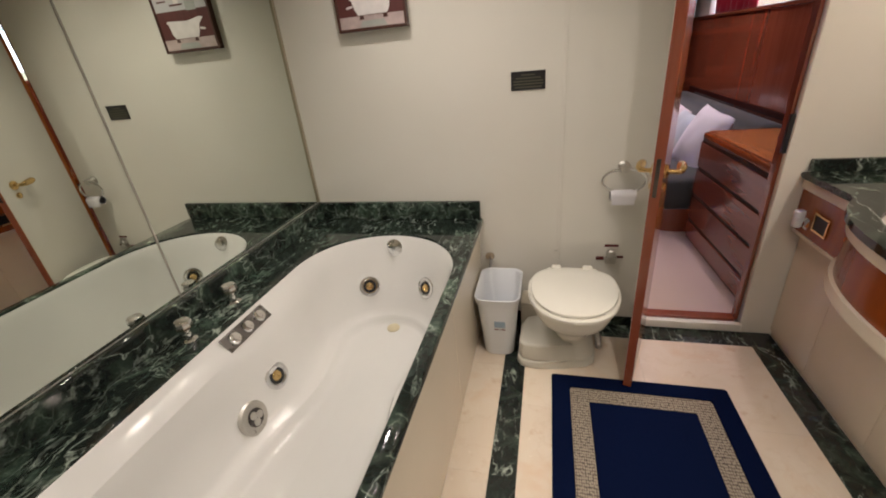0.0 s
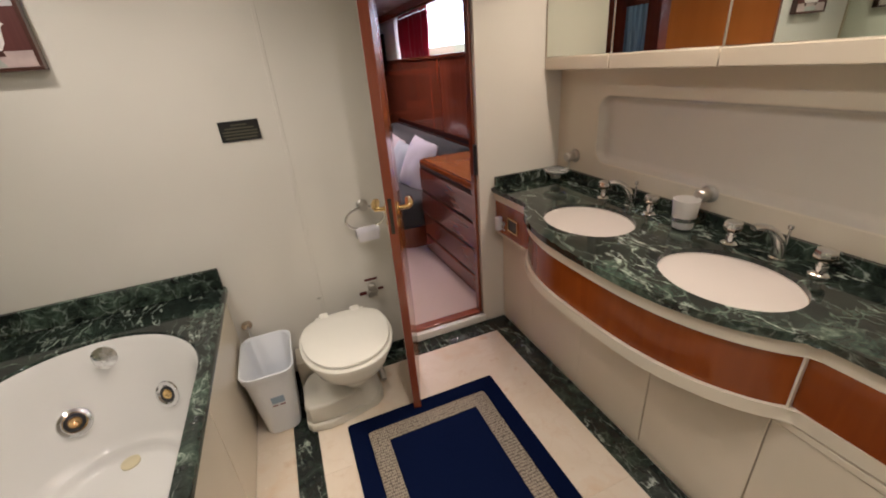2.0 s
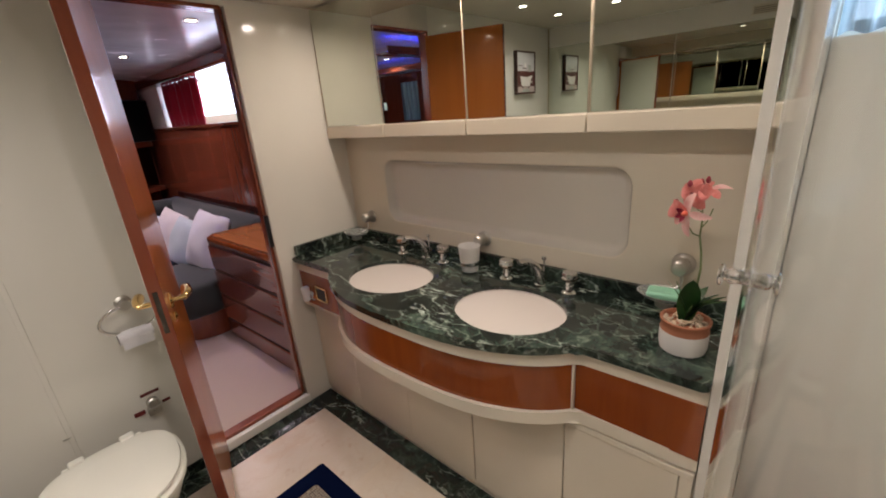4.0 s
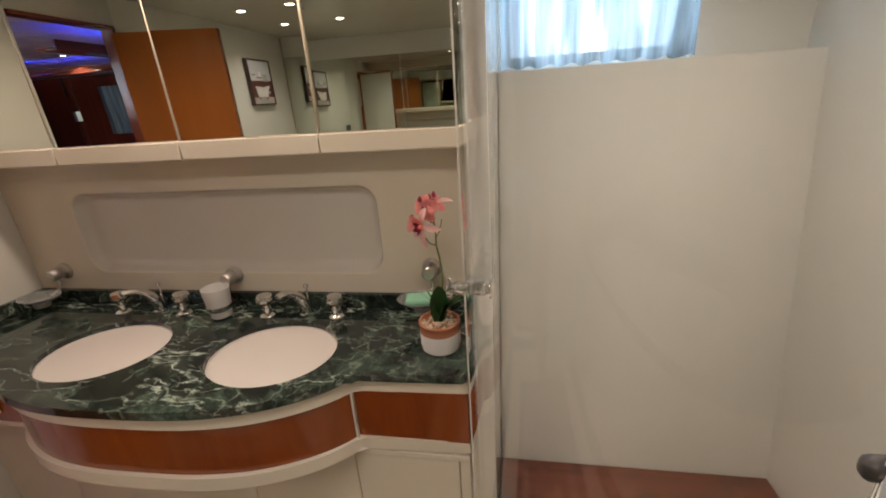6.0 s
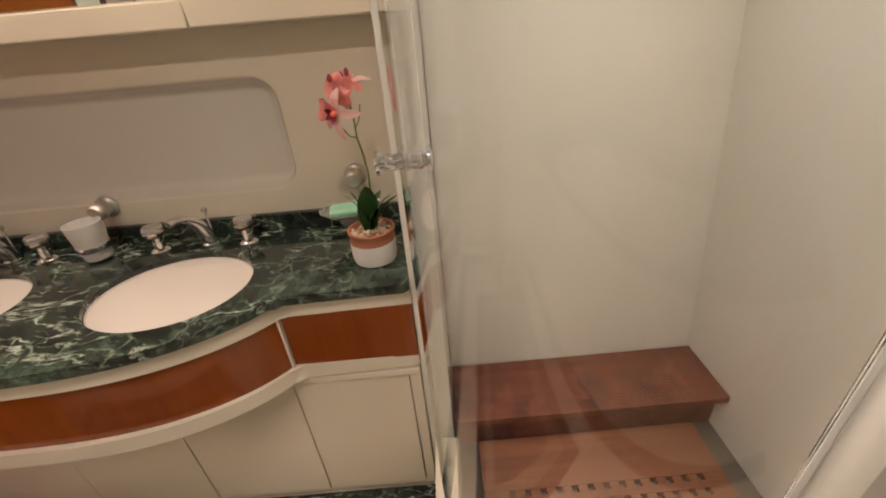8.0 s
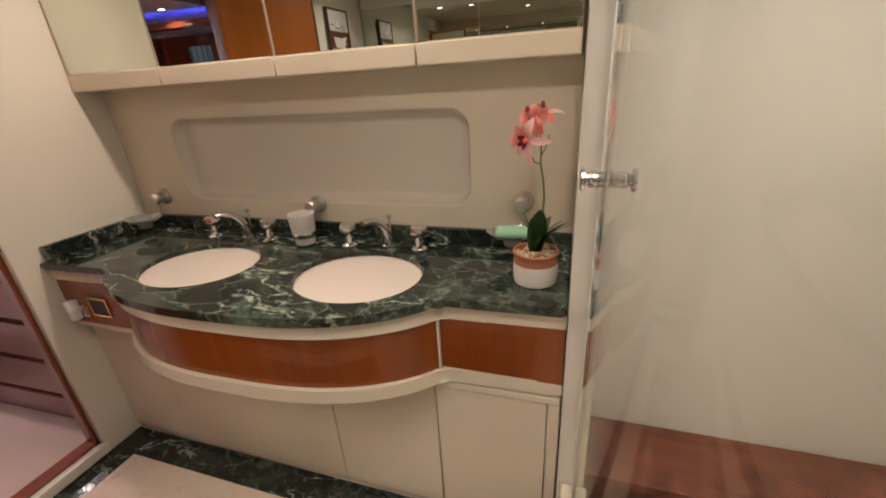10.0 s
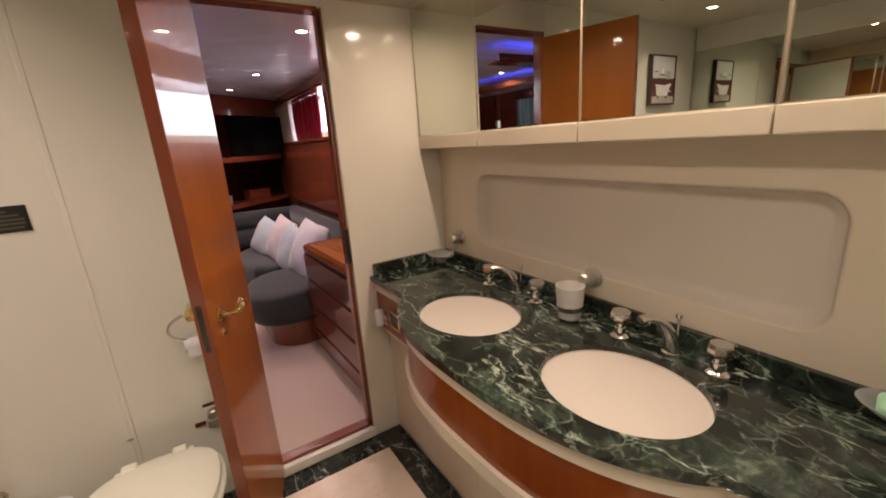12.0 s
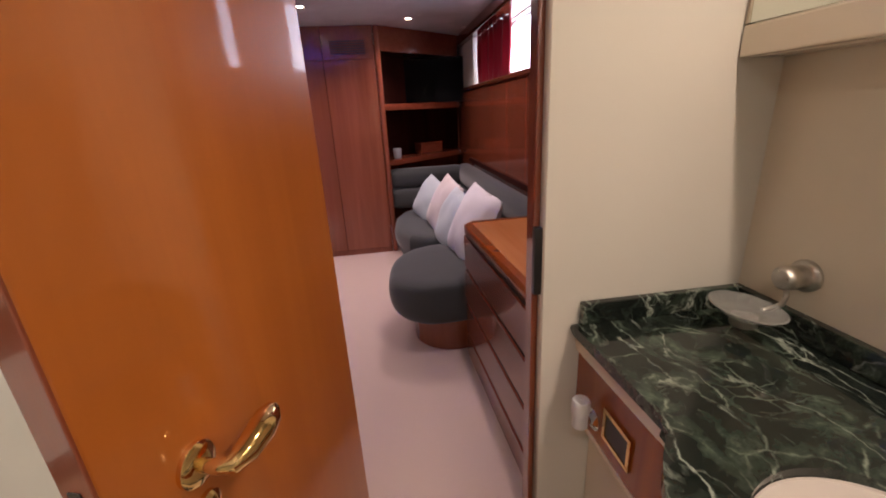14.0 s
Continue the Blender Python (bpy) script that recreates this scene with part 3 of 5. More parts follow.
def front(y):
    """Front edge of the worktop."""
    base = 2.19 + (2.135 - 2.19) * (y - VY0) / (VY1 - VY0)
    u = abs(y - 1.387) / 0.58
    return base if u >= 1 else base - 0.180 * (1 - u ** 2.8) ** 0.82


def front_line(off, y0=VY0, y1=VY1, n=150):
    return [(front(y0 + (y1 - y0) * i / n) + off, y0 + (y1 - y0) * i / n) for i in range(n + 1)]


SINKS = [(2.245, 1.666), (2.268, 1.086)]
SA, SB = 0.170, 0.199
top = thing("marble_worktop", "polished green marble worktop with a bowed front", "worktop")


def worktop():
    """Marble slab with two oval openings, in three strips of quads."""
    bm = bmn()
    nx = 36
    ys = [VY0 + (VY1 - VY0) * i / 120 for i in range(121)]
    back = EAST - 0.002
    out = front_line(0.0, n=120) + [(back, VY1), (back, VY0)]
    prism(bm, out, 0.834, 0.860, 0.0115, 5)
    return bm


topob = part("marble_slab", worktop(), MARBLE, top)
for cx, cy in SINKS:
    cut = new("cutter", mesh_of("cutter", turned(bmn(), [(1.0, -0.1), (1.0, 0.1)], Matrix.LocRotScale((cx, cy, 0.84), None, (SA, SB, 1.0)), 64), MARBLE))
    mod = topob.modifiers.new("hole", "BOOLEAN")
    mod.object, mod.operation, mod.solver = cut, "DIFFERENCE", "EXACT"
    dg = bpy.context.evaluated_depsgraph_get()
    me = bpy.data.meshes.new_from_object(topob.evaluated_get(dg))
    topob.modifiers.clear()
    me.set_sharp_from_angle(angle=radians(38))
    for p in me.polygons:
        if abs(p.normal.z) > 0.98:
            p.use_smooth = False
    topob.data = me
    bpy.data.objects.remove(cut)
part("splashback", boxes(((EAST - 0.022, VY0, 0.8605), (EAST - 0.0015, VY1 - 0.022, 0.914), 0.003)), MARBLE, top)
part("splashback", boxes(((2.155, VY1 - 0.020, 0.8605), (EAST - 0.0015, VY1, 0.914), 0.003)), MARBLE, top)

for cx, cy in SINKS:
    b = thing("wash_basin", "white oval under-mounted china wash basin", "basin", pose(cx, cy, 0.845), "wash basins")
    prof = [(0.999, -0.004), (0.994, 0.0), (0.985, -0.004), (0.97, -0.02), (0.92, -0.06), (0.80, -0.10), (0.55, -0.13), (0.25, -0.142), (0.13, -0.144)]
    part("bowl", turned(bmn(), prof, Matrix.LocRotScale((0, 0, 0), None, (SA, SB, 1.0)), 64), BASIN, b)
    part("drain", turned(bmn(), [(0.022, -0.143), (0.022, -0.140), (0.018, -0.1385), (0.0, -0.139)], None, 20), CHROME, b, "chrome drain")

vanity = thing("vanity_cabinet", "cream vanity cabinet with a bowed cherry apron", "cabinet")


def band(off, z0, z1, y0, y1, depth=0.016, bevel=0.0):
    """A curved strip that follows the worktop's front."""
    f = front_line(off, y0, y1)
    return prism(bmn(), f + [(x + depth, y) for x, y in reversed(f)], z0, z1, bevel)


BOW0, BOW1 = 0.812, 1.962
part("top_trim", band(0.016, 0.788, 0.8328, VY0, VY1 - 0.001, 0.03, 0.004), CREAM, vanity)
part("apron", band(0.026, 0.624, 0.789, BOW0 + 0.006, BOW1 - 0.003), CHERRY_V, vanity, "varnished cherry apron panel")
part("apron", boxes(((2.200, VY0 + 0.002, 0.620), (2.216, BOW0 + 0.003, 0.789))), CHERRY_V, vanity, "varnished cherry apron panel")
part("apron_joint", boxes(((2.186, BOW0 - 0.001, 0.620), (2.205, BOW0 + 0.0055, 0.789), 0.002)), CREAM, vanity)
part("apron", boxes(((2.160, BOW1 + 0.012, 0.605), (2.176, VY1 - 0.002, 0.789))), CHERRY_V, vanity, "varnished cherry side panel")
part("bottom_trim", band(0.012, 0.580, 0.6235, VY0 + 0.001, BOW1 + 0.01, 0.05, 0.007), CREAM, vanity)
part("side_trim", boxes(((2.158, BOW1 + 0.012, 0.585), (2.19, VY1 - 0.002, 0.6045), 0.004)), CREAM, vanity)
under = front_line(0.03, BOW0 - 0.02, BOW1)
part("underside", prism(bmn(), under + [(2.30, BOW1), (2.30, BOW0 - 0.02)], 0.583, 0.594), CREAM, vanity)
part("carcass", boxes(((2.222, VY0 + 0.002, 0.03), (EAST - 0.002, VY1 - 0.002, 0.60)), ((2.24, VY0 + 0.002, 0.60), (2.26, VY1 - 0.002, 0.80)), ((2.26, VY0 + 0.002, 0.012), (EAST - 0.002, VY1 - 0.002, 0.03))), CREAM, vanity)
for a, b, z1 in ((VY0 + 0.004, 0.514, 0.571), (0.518, 0.840, 0.545), (0.844, 1.222, 0.575), (1.226, 1.6012, 0.575), (1.602, 1.9912, 0.575), (1.992, VY1 - 0.004, 0.584)):
    part("cabinet_door" if b - a > 0.1 else "stile", boxes(((2.203, a, 0.035), (2.2215, b, z1), 0.002)), CREAM, vanity)
part("rail", boxes(((2.198, VY0 + 0.003, 0.549), (2.2215, 0.842, 0.5715), 0.003)), CREAM, vanity)
part("plinth", boxes(((2.215, VY0 + 0.003, 0.001), (2.258, VY1 - 0.003, 0.034))), CREAM, vanity)

# mirror cabinets
for a, b in ((1.860, NORTH - 0.003), (1.385, 1.858), (0.920, 1.383), (0.486, 0.918)):
    c = thing("mirror_cabinet", "mirror-fronted bathroom wall cabinet with cream bottom rail", "cabinet", pose(2.47, (a + b) / 2, 1.42), "mirror cabinets")
    h = (b - a) / 2
    part("body", boxes(((0.016, -h + 0.0005, 0.0), (EAST - 2.471, h - 0.0005, TOP - 1.421))), CREAM, c)
    md = part("mirror_door", boxes(((-0.003, -h + 0.002, 0.0), (0.0025, h - 0.002, TOP - 1.485), 0.001, 1)), MIRROR, c)
    md.matrix_basis = pose(0.002, 0, 0.060, 0, 0.0, 0.4) if a < 0.6 else pose(0.002, 0, 0.060, 0, -0.45, 1.1)
    part("edge_strip", boxes(((-0.009, h - 0.0080, 0.060), (0.003, h - 0.0012, TOP - 1.425), 0.002)), SATIN if 1.3 < a < 1.5 else STRIP, c, "narrow bevelled edge strip")
    part("bottom_rail", boxes(((-0.010, -h + 0.0005, 0.0005), (0.0115, h - 0.0005, 0.058), 0.004)), CREAM, c)

# ---------------------------------------------------------------- shower
def hull(z):
    return 2.52 + 0.15 * (z - 0.24)


bm = bmn()
ys = (SOUTH, 0.412)
loft(bm, [[(hull(0) - 0.0, ys[0], -0.02), (hull(0), ys[1], -0.02)], [(hull(1.62), ys[0], 1.62), (hull(1.62), ys[1], 1.62)], [(3.0, ys[0], 1.625), (3.0, ys[1], 1.625)],
          [(3.0, ys[0], -0.02), (3.0, ys[1], -0.02)]], False)
solid("wall_shower", bm, WALL, "cream moulded shower wall below the window ledge", "wall", kind="structure")
solid("window_reveal", boxes(((2.82, SOUTH, 1.625), (2.92, -0.19, TOP)), ((2.84, 0.39, 1.625), (2.92, 0.412, TOP)), ((2.84, -0.19, 1.625), (2.92, 0.39, 1.65)), ((2.84, -0.19, 1.995), (2.92, 0.39, TOP))), WHITE,
      "white window surround in the hull", "window", kind="structure")
solid("wall_partition", boxes(((2.195, 0.414, -0.02), (3.0, 0.478, TOP), 0.002)), WALL, "glossy cream partition between vanity and shower", "wall", kind="structure")
solid("wall_shower_side", boxes(((1.585, SOUTH, 0.0), (1.622, 0.040, TOP))), WALL, "cream shower side wall", "wall", kind="structure")

bm = bmn()
n = 90
rows = []
for z in (1.63, 1.75, 1.88, 2.012):
    rows.append([(2.795 + 0.020 * math.sin(i * 0.62 + 0.9 * math.sin(i * 0.17) + z * 0.8) + 0.012 * math.sin(i * 0.29 + z * 3), -0.20 + 0.605 * i / n, z + (0.004 * math.sin(i * 0.6) if z < 1.7 else 0.0)) for i in range(n + 1)])
loft(bm, rows, False)
solid("sheer_curtain", bm, SHEER, "white sheer curtain gathered across the shower window", "curtain")

bench = thing("shower_bench", "dark red teak bench across the shower", "bench", pose(0, 0, 0))
part("seat", boxes(((2.268, SOUTH + 0.003, 0.212), (hull(0.22) - 0.002, 0.410, 0.240), 0.004)), TEAK, bench)
part("riser", boxes(((2.315, SOUTH + 0.003, 0.001), (2.335, 0.410, 0.2115))), TEAK, bench)
grate = thing("shower_grating", "teak floor grating with square holes on the shower tray", "grating", pose(0, 0, 0))
GX0, GX1, GY0, GY1, GZ = 1.66, 2.30, -0.44, 0.33, 0.085
holes_x = [1.75 + 0.045 * i for i in range(9)]
holes_y = [-0.36 + 0.05 * i for i in range(13)]
hs = 0.0105
edges = [GX0] + [v for c in holes_x for v in (c - hs, c + hs)] + [GX1]
for i in range(0, len(edges), 2):
    part("slat", boxes(((edges[i], GY0, GZ - 0.025), (edges[i + 1], GY1, GZ), 0.0012, 1)), GRATEWOOD, grate)
ye = [GY0] + [v for c in holes_y for v in (c - hs, c + hs)] + [GY1]
for i in range(0, len(ye), 2):
    part("cross_slat", boxes(((GX0 + 0.002, ye[i], GZ - 0.024), (GX1 - 0.002, ye[i + 1], GZ - 0.0015))), GRATEWOOD, grate)
tray = boxes(((1.63, SOUTH + 0.001, 0.0), (2.314, 0.412, 0.058)))
solid("shower_tray", tray, painted("tray_grey", (0.15, 0.125, 0.10), 0.4, 0.15), "grey-beige moulded shower tray", "shower tray")

# a quarter-round glass door, its hinge side along y and its free edge along x
QC, QA, QB = (1.99, 0.050), 0.362, 0.391


def quarter(d, n=24, a0=0.0, a1=90.0):
    """Points along the door's curve, set outwards by d."""
    return [(QC[0] - (QA + d) * math.cos(radians(a0 + (a1 - a0) * i / n)), QC[1] + (QB + d) * math.sin(radians(a0 + (a1 - a0) * i / n))) for i in range(n + 1)]


G0, G1 = 0.305, 1.93
sdoor = thing("shower_door", "curved clear glass shower door with chrome knob, closed", "shower door", pose(0, 0, 0))
bm = bmn()
ring = quarter(0.004) + list(reversed(quarter(-0.004)))
loft(bm, [[(x, y, G0) for x, y in ring], [(x, y, G1) for x, y in ring]], True, (True, True))
pane = part("pane", bm, GLASS, sdoor)
pane.visible_shadow = False
fx, fy = QC[0] + 0.005, QC[1] + QB
part("seal", tube(bmn(), [(x, y, G0 - 0.005) for x, y in quarter(0.0)] + [(fx, fy, G0 + 0.002), (fx, fy, G0 + 0.02), (fx, fy, G1)], 0.0055, 8), SEAL, sdoor, "clear rubber edge seal")
part("hinge_seal", tube(bmn(), [(QC[0] - QA, QC[1] - 0.006, G0), (QC[0] - QA, QC[1] - 0.006, G1)], 0.0065, 8), SEAL, sdoor, "clear hinge-side seal")
for s in (1, -1):
    part("knob", turned(bmn(), [(0.015, 0.004), (0.015, 0.006), (0.0115, 0.008), (0.0130, 0.014), (0.0135, 0.022), (0.0120, 0.028), (0.0095, 0.030), (0.0095, 0.032), (0.017, 0.034), (0.0185, 0.0355), (0.0185, 0.039), (0.0165, 0.041), (0.0, 0.042)], pose(1.968, 0.436, 1.226, -90 * s, 0, 0), 28), CHROME, sdoor, "turned chrome knob")
for hz, hh in ((1.2195, 0.0125), (0.445, 0.0155)):
    hinge = part("hinge", boxes(((QC[0] - QA - 0.004, -0.030, hz - hh), (QC[0] - QA + 0.017, 0.062, hz + hh), 0.0095, 4)), DARKMETAL, sdoor, "rounded dark metal hinge")
    part("screw", turned(bmn(), [(0.005, 0.0), (0.005, 0.002), (0.0, 0.0025)], facing((QC[0] - QA - 0.004, 0.035, hz), (-1, 0, 0)), 10), STEEL, hinge)
curb = prism(bmn(), quarter(0.030) + [(2.196, QC[1] + QB + 0.030), (2.196, 0.40)] + list(reversed(quarter(-0.030))), 0.0, 0.270, 0.008)
solid("shower_curb", curb, CREAM, "cream curved shower curb under the glass door", "curb", kind="structure")

# ---------------------------------------------------------------- the cabin beyond the door
CY0, CX0, CX1, CZ, CTOP = NORTH + 0.06, -1.2, 2.62, 0.05, 2.06
WF = 5.34
solid("floor_cabin", boxes(((CX0, CY0, -0.08), (2.95, 6.6, CZ))), CARPET, "pale pinkish beige fitted carpet", "floor", kind="structure")


def cabin_ceiling():
    m = Mat("cabin_headliner")
    n = m.noise(2.2, 4, 0.5, None, 0.8)
    m.put(color=m.ramp(n, [(0.3, (0.60, 0.61, 0.66)), (0.7, (0.76, 0.78, 0.84))]), rough=m.ramp(m.noise(3.5, 3), [(0.3, 0.10), (0.7, 0.28)]), spec=0.6)
    return m.m


HEADLINER = cabin_ceiling()
bm = boxes(((CX0, CY0, CTOP), (1.199, 6.6, CTOP + 0.05)), ((1.202, CY0, CTOP), (2.95, 3.899, CTOP + 0.05)), ((1.202, 3.902, CTOP), (2.95, 6.6, CTOP + 0.05)), ((CX0, CY0, CTOP + 0.03), (2.95, 6.6, CTOP + 0.06)))
solid("ceiling_cabin", bm, HEADLINER, "glossy grey padded ceiling panels with fine joints", "ceiling", kind="structure")
PW = (4.93, 5.30, 1.36, 1.93)
solid("wall_cabin_west", boxes(((CX0 - 0.05, CY0, -0.05), (CX0, PW[0], 2.12)), ((CX0 - 0.05, PW[1], -0.05), (CX0, 5.66, 2.12)), ((CX0 - 0.05, 5.78, -0.05), (CX0, 6.6, 2.12)), ((CX0 - 0.05, PW[0], -0.05), (CX0, PW[1], PW[2])), ((CX0 - 0.05, PW[0], PW[3]), (CX0, PW[1], 2.12)),
                               ((CX0 - 0.05, 5.66, -0.05), (CX0, 5.78, 1.54)), ((CX0 - 0.05, 5.66, 1.66), (CX0, 5.78, 2.12))), MAHOGANY, "mahogany cabin wall with a narrow window and a small port", "wall", kind="structure")
solid("wall_cabin_far", boxes(((CX0, 6.42, -0.05), (2.95, 6.5, 2.12))), MAHOGANY, "dark mahogany cabin wall", "wall", kind="structure")
WY0, WY1, WZ0, WZ1 = 3.05, 5.98, 1.555, 1.96
solid("wall_cabin_hull", boxes(((CX1, CY0, CZ), (CX1 + 0.02, 6.42, 0.90)), ((CX1 + 0.15, CY0, WZ0), (CX1 + 0.25, WY0, CTOP)), ((CX1 + 0.15, WY1, WZ0), (CX1 + 0.25, 6.42, CTOP)),
                               ((CX1 + 0.15, WY0, WZ1), (CX1 + 0.25, WY1, CTOP)), ((CX1 - 0.002, 5.47, WZ0 + 0.0005), (CX1 + 0.149, 6.39, WZ1 - 0.0005), 0.01), ((CX1, CY0, WZ0 - 0.03), (CX1 + 0.25, 6.42, WZ0 - 0.004))), WHITE, "white hull lining round the cabin window", "wall", kind="structure")
# upright mahogany boards under the window
dado = thing("wall_panelling", "varnished mahogany wall boards under the window ledge", "panelling")
dado["kind"] = "structure"
bw = 0.40
yy = CY0 + 0.005
while yy < 6.3:
    part("panel", boxes(((CX1 - 0.014, yy + 0.0012, 0.45), (CX1, min(yy + bw, 6.36) - 0.0012, WZ0 - 0.03), 0.0015, 1)), MAHOGANY, dado)
    yy += bw
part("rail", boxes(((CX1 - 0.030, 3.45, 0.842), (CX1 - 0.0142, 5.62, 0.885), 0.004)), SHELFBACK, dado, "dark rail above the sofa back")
ledge = part("ledge", boxes(((CX1 - 0.035, CY0 + 0.002, WZ0 - 0.03), (CX1 + 0.12, 6.40, WZ0), 0.008, 3)), MAHOGANY_H, dado, "rounded mahogany window ledge")
part("cornice", boxes(((CX1 - 0.05, CY0 + 0.002, WZ1), (CX1 + 0.149, 6.40, CTOP - 0.001), 0.02, 3)), MAHOGANY_H, dado, "dark mahogany pelmet over the window")
win = thing("window_cabin", "long cabin window with rounded ends onto daylight", "window")
win["kind"] = "structure"
g = part("pane", boxes(((CX1 + 0.19, WY0, WZ0 + 0.0), (CX1 + 0.196, WY1, WZ1))), GLASS, win)
g.visible_shadow = False


def drape(name, x, y0, y1, z0, z1, mat, label, waves=1.1):
    bm = bmn()
    n = 40
    rows = []
    for k in range(5):
        z = z1 + (z0 - z1) * k / 4
        rows.append([(x + 0.022 * math.sin(i * waves) + 0.006 * math.sin(i * 0.4 + k), y0 + (y1 - y0) * i / n, z) for i in range(n + 1)])
    loft(bm, rows, False)
    ob = solid(name, bm, mat, label, "curtain")
    s = ob.modifiers.new("thickness", "SOLIDIFY")
    s.thickness = 0.003
    return ob


drape("red_curtain", CX1 + 0.052, 4.54, 5.44, WZ0 + 0.002, WZ1 - 0.002, RED, "red fabric curtain drawn half open at the window")
drape("red_curtain", CX1 + 0.08, 3.06, 3.35, WZ0 + 0.002, WZ1 - 0.002, RED, "red fabric curtain gathered at the window's end")

bm = bmn()
loft(bm, [[(CX0 - 0.020 + 0.012 * math.sin(i * 0.7), PW[0] - 0.02 + (PW[1] - PW[0] + 0.04) * i / 30, z) for i in range(31)] for z in (PW[2] - 0.02, (PW[2] + PW[3]) / 2, PW[3] + 0.02)], False)
solid("sheer_curtain", bm, SHEER, "pale sheer curtain across the narrow cabin window", "curtain")

# far wardrobes
for i, (a, b) in enumerate(((0.10, 0.705), (0.707, 1.300), (1.302, 1.735))):
    w = thing("wardrobe", "tall varnished mahogany wardrobe door unit", "wardrobe", pose(a, WF, CZ), "wardrobes")
    part("body", boxes(((0.0, 0.022, 0.0), (b - a, 0.60, CTOP - CZ - 0.002))), MAHOGANY, w)
    part("door", boxes(((0.002, 0.0, 0.05), (b - a - 0.002, 0.021, 1.745), 0.002, 1)), MAHOGANY, w)
    part("top_panel", boxes(((0.002, 0.0, 1.748), (b - a - 0.002, 0.021, CTOP - CZ - 0.004), 0.002, 1)), MAHOGANY_H, w)
    part("plinth", boxes(((0.0, 0.006, 0.0), (b - a, 0.0215, 0.047))), MAHOGANY_H, w)
vent = thing("air_vent", "dark slatted air vent over the wardrobe", "vent", pose(1.375, WF - 0.003, 1.825))
part("frame", boxes(((-0.012, -0.004, 0.0), (0.30, 0.0, 0.13))), MAHOGANY_H, vent)
for k in range(6):
    part("slat", boxes(((0.0, -0.012, 0.012 + k * 0.019), (0.285, -0.0045, 0.022 + k * 0.019), 0.002, 1)), GAP, vent)

# corner shelves
A, B = (1.78, 5.36), (2.575, 5.98)
shelf = thing("corner_shelf", "mahogany corner shelves with a dark glass screen niche", "shelf")


def shelf_outline(d=0.0):
    pts = []
    for i in range(15):
        t = i / 14
        x, y = A[0] + (B[0] - A[0]) * t, A[1] + (B[1] - A[1]) * t
        bow = 0.10 * math.sin(math.pi * t)
        pts.append((x - bow * 0.55 * -1 + d * 0.6, y + bow * -0.0 + d * 0.8 + bow * 0.35))
    return pts + [(2.61, 6.40), (1.78, 6.40)]


for z0, z1 in ((0.885, 0.935), (1.375, 1.430), (1.862, CTOP - 0.003)):
    part("board", prism(bmn(), shelf_outline(), z0, z1, 0.006), MAHOGANY_H, shelf)
part("post", boxes(((1.738, 5.335, CZ), (1.785, 5.40, CTOP - 0.002), 0.014, 3)), MAHOGANY, shelf, "rounded mahogany post")
bk = [(1.79, 5.70), (2.05, 6.02), (2.60, 6.25)]
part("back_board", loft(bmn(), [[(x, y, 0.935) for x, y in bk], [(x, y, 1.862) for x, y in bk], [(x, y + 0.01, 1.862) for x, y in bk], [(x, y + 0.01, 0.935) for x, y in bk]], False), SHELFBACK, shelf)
tv = thing("screen", "black flat screen set in the corner shelf", "screen", pose(2.24, 5.96, 1.431, 0, 0, -6))
part("housing", boxes(((-0.32, 0.0, 0.0), (0.38, 0.05, 0.428), 0.008)), BLACK, tv)
part("glass", boxes(((-0.31, -0.003, 0.008), (0.37, -0.0002, 0.42))), BLACKGLASS, tv)
bx = thing("wooden_box", "small varnished wooden box on the shelf", "box", pose(2.22, 5.95, 0.936, 0, 0, 30))
part("body", boxes(((-0.14, -0.06, 0.0), (0.14, 0.06, 0.085), 0.004)), MAHOGANY_H, bx)
part("lid", boxes(((-0.143, -0.063, 0.0855), (0.143, 0.063, 0.105), 0.005)), MAHOGANY_H, bx)
cup = solid("cup", turned(bmn(), [(0.03, 0), (0.036, 0.01), (0.04, 0.09), (0.037, 0.09), (0.033, 0.012), (0.0, 0.01)]), PALEBLUE, "pale blue patterned cup on the shelf", "cup", m=pose(1.865, 5.53, 0.936))

# dresser
DXF, DY0, DY1, DZT = 2.092, CY0 + 0.018, 3.415, 0.822
dresser = thing("dresser", "varnished mahogany chest of four wide drawers", "dresser", Matrix.Translation((2.09, 3.4, 0)) @ pose(0, 0, 0, 0, 0, 2.1) @ Matrix.Translation((-2.09, -3.4, 0)))
part("body", boxes(((DXF + 0.022, DY0, CZ), (CX1 - 0.062, DY1 - 0.006, DZT - 0.045))), MAHOGANY_H, dresser)
part("top", prism(bmn(), arc(DXF + 0.045, DY1 - 0.045, 0.05, 90, 180, 8) + [(DXF - 0.005, DY0), (CX1 - 0.062, DY0), (CX1 - 0.062, DY1 + 0.005)], DZT - 0.045, DZT, 0.020, 5), CHERRY_V, dresser, "rounded red mahogany top edge")
part("top_inlay", boxes(((DXF + 0.035, DY0 + 0.002, DZT - 0.006), (CX1 - 0.065, DY1 - 0.04, DZT + 0.0015))), TOPWOOD, dresser, "orange varnished top")
zs = [0.072, 0.210, 0.398, 0.590, 0.778]
for z0, z1 in zip(zs, zs[1:]):
    d = part("drawer", boxes(((DXF, DY0 + 0.004, z0), (DXF + 0.021, DY1 - 0.004, z1 - 0.022), 0.003)), MAHOGANY_H, dresser)
    part("finger_groove", boxes(((DXF + 0.008, DY0 + 0.01, z1 - 0.022), (DXF + 0.0215, DY1 - 0.01, z1 - 0.001))), GAP, d, "dark finger groove")
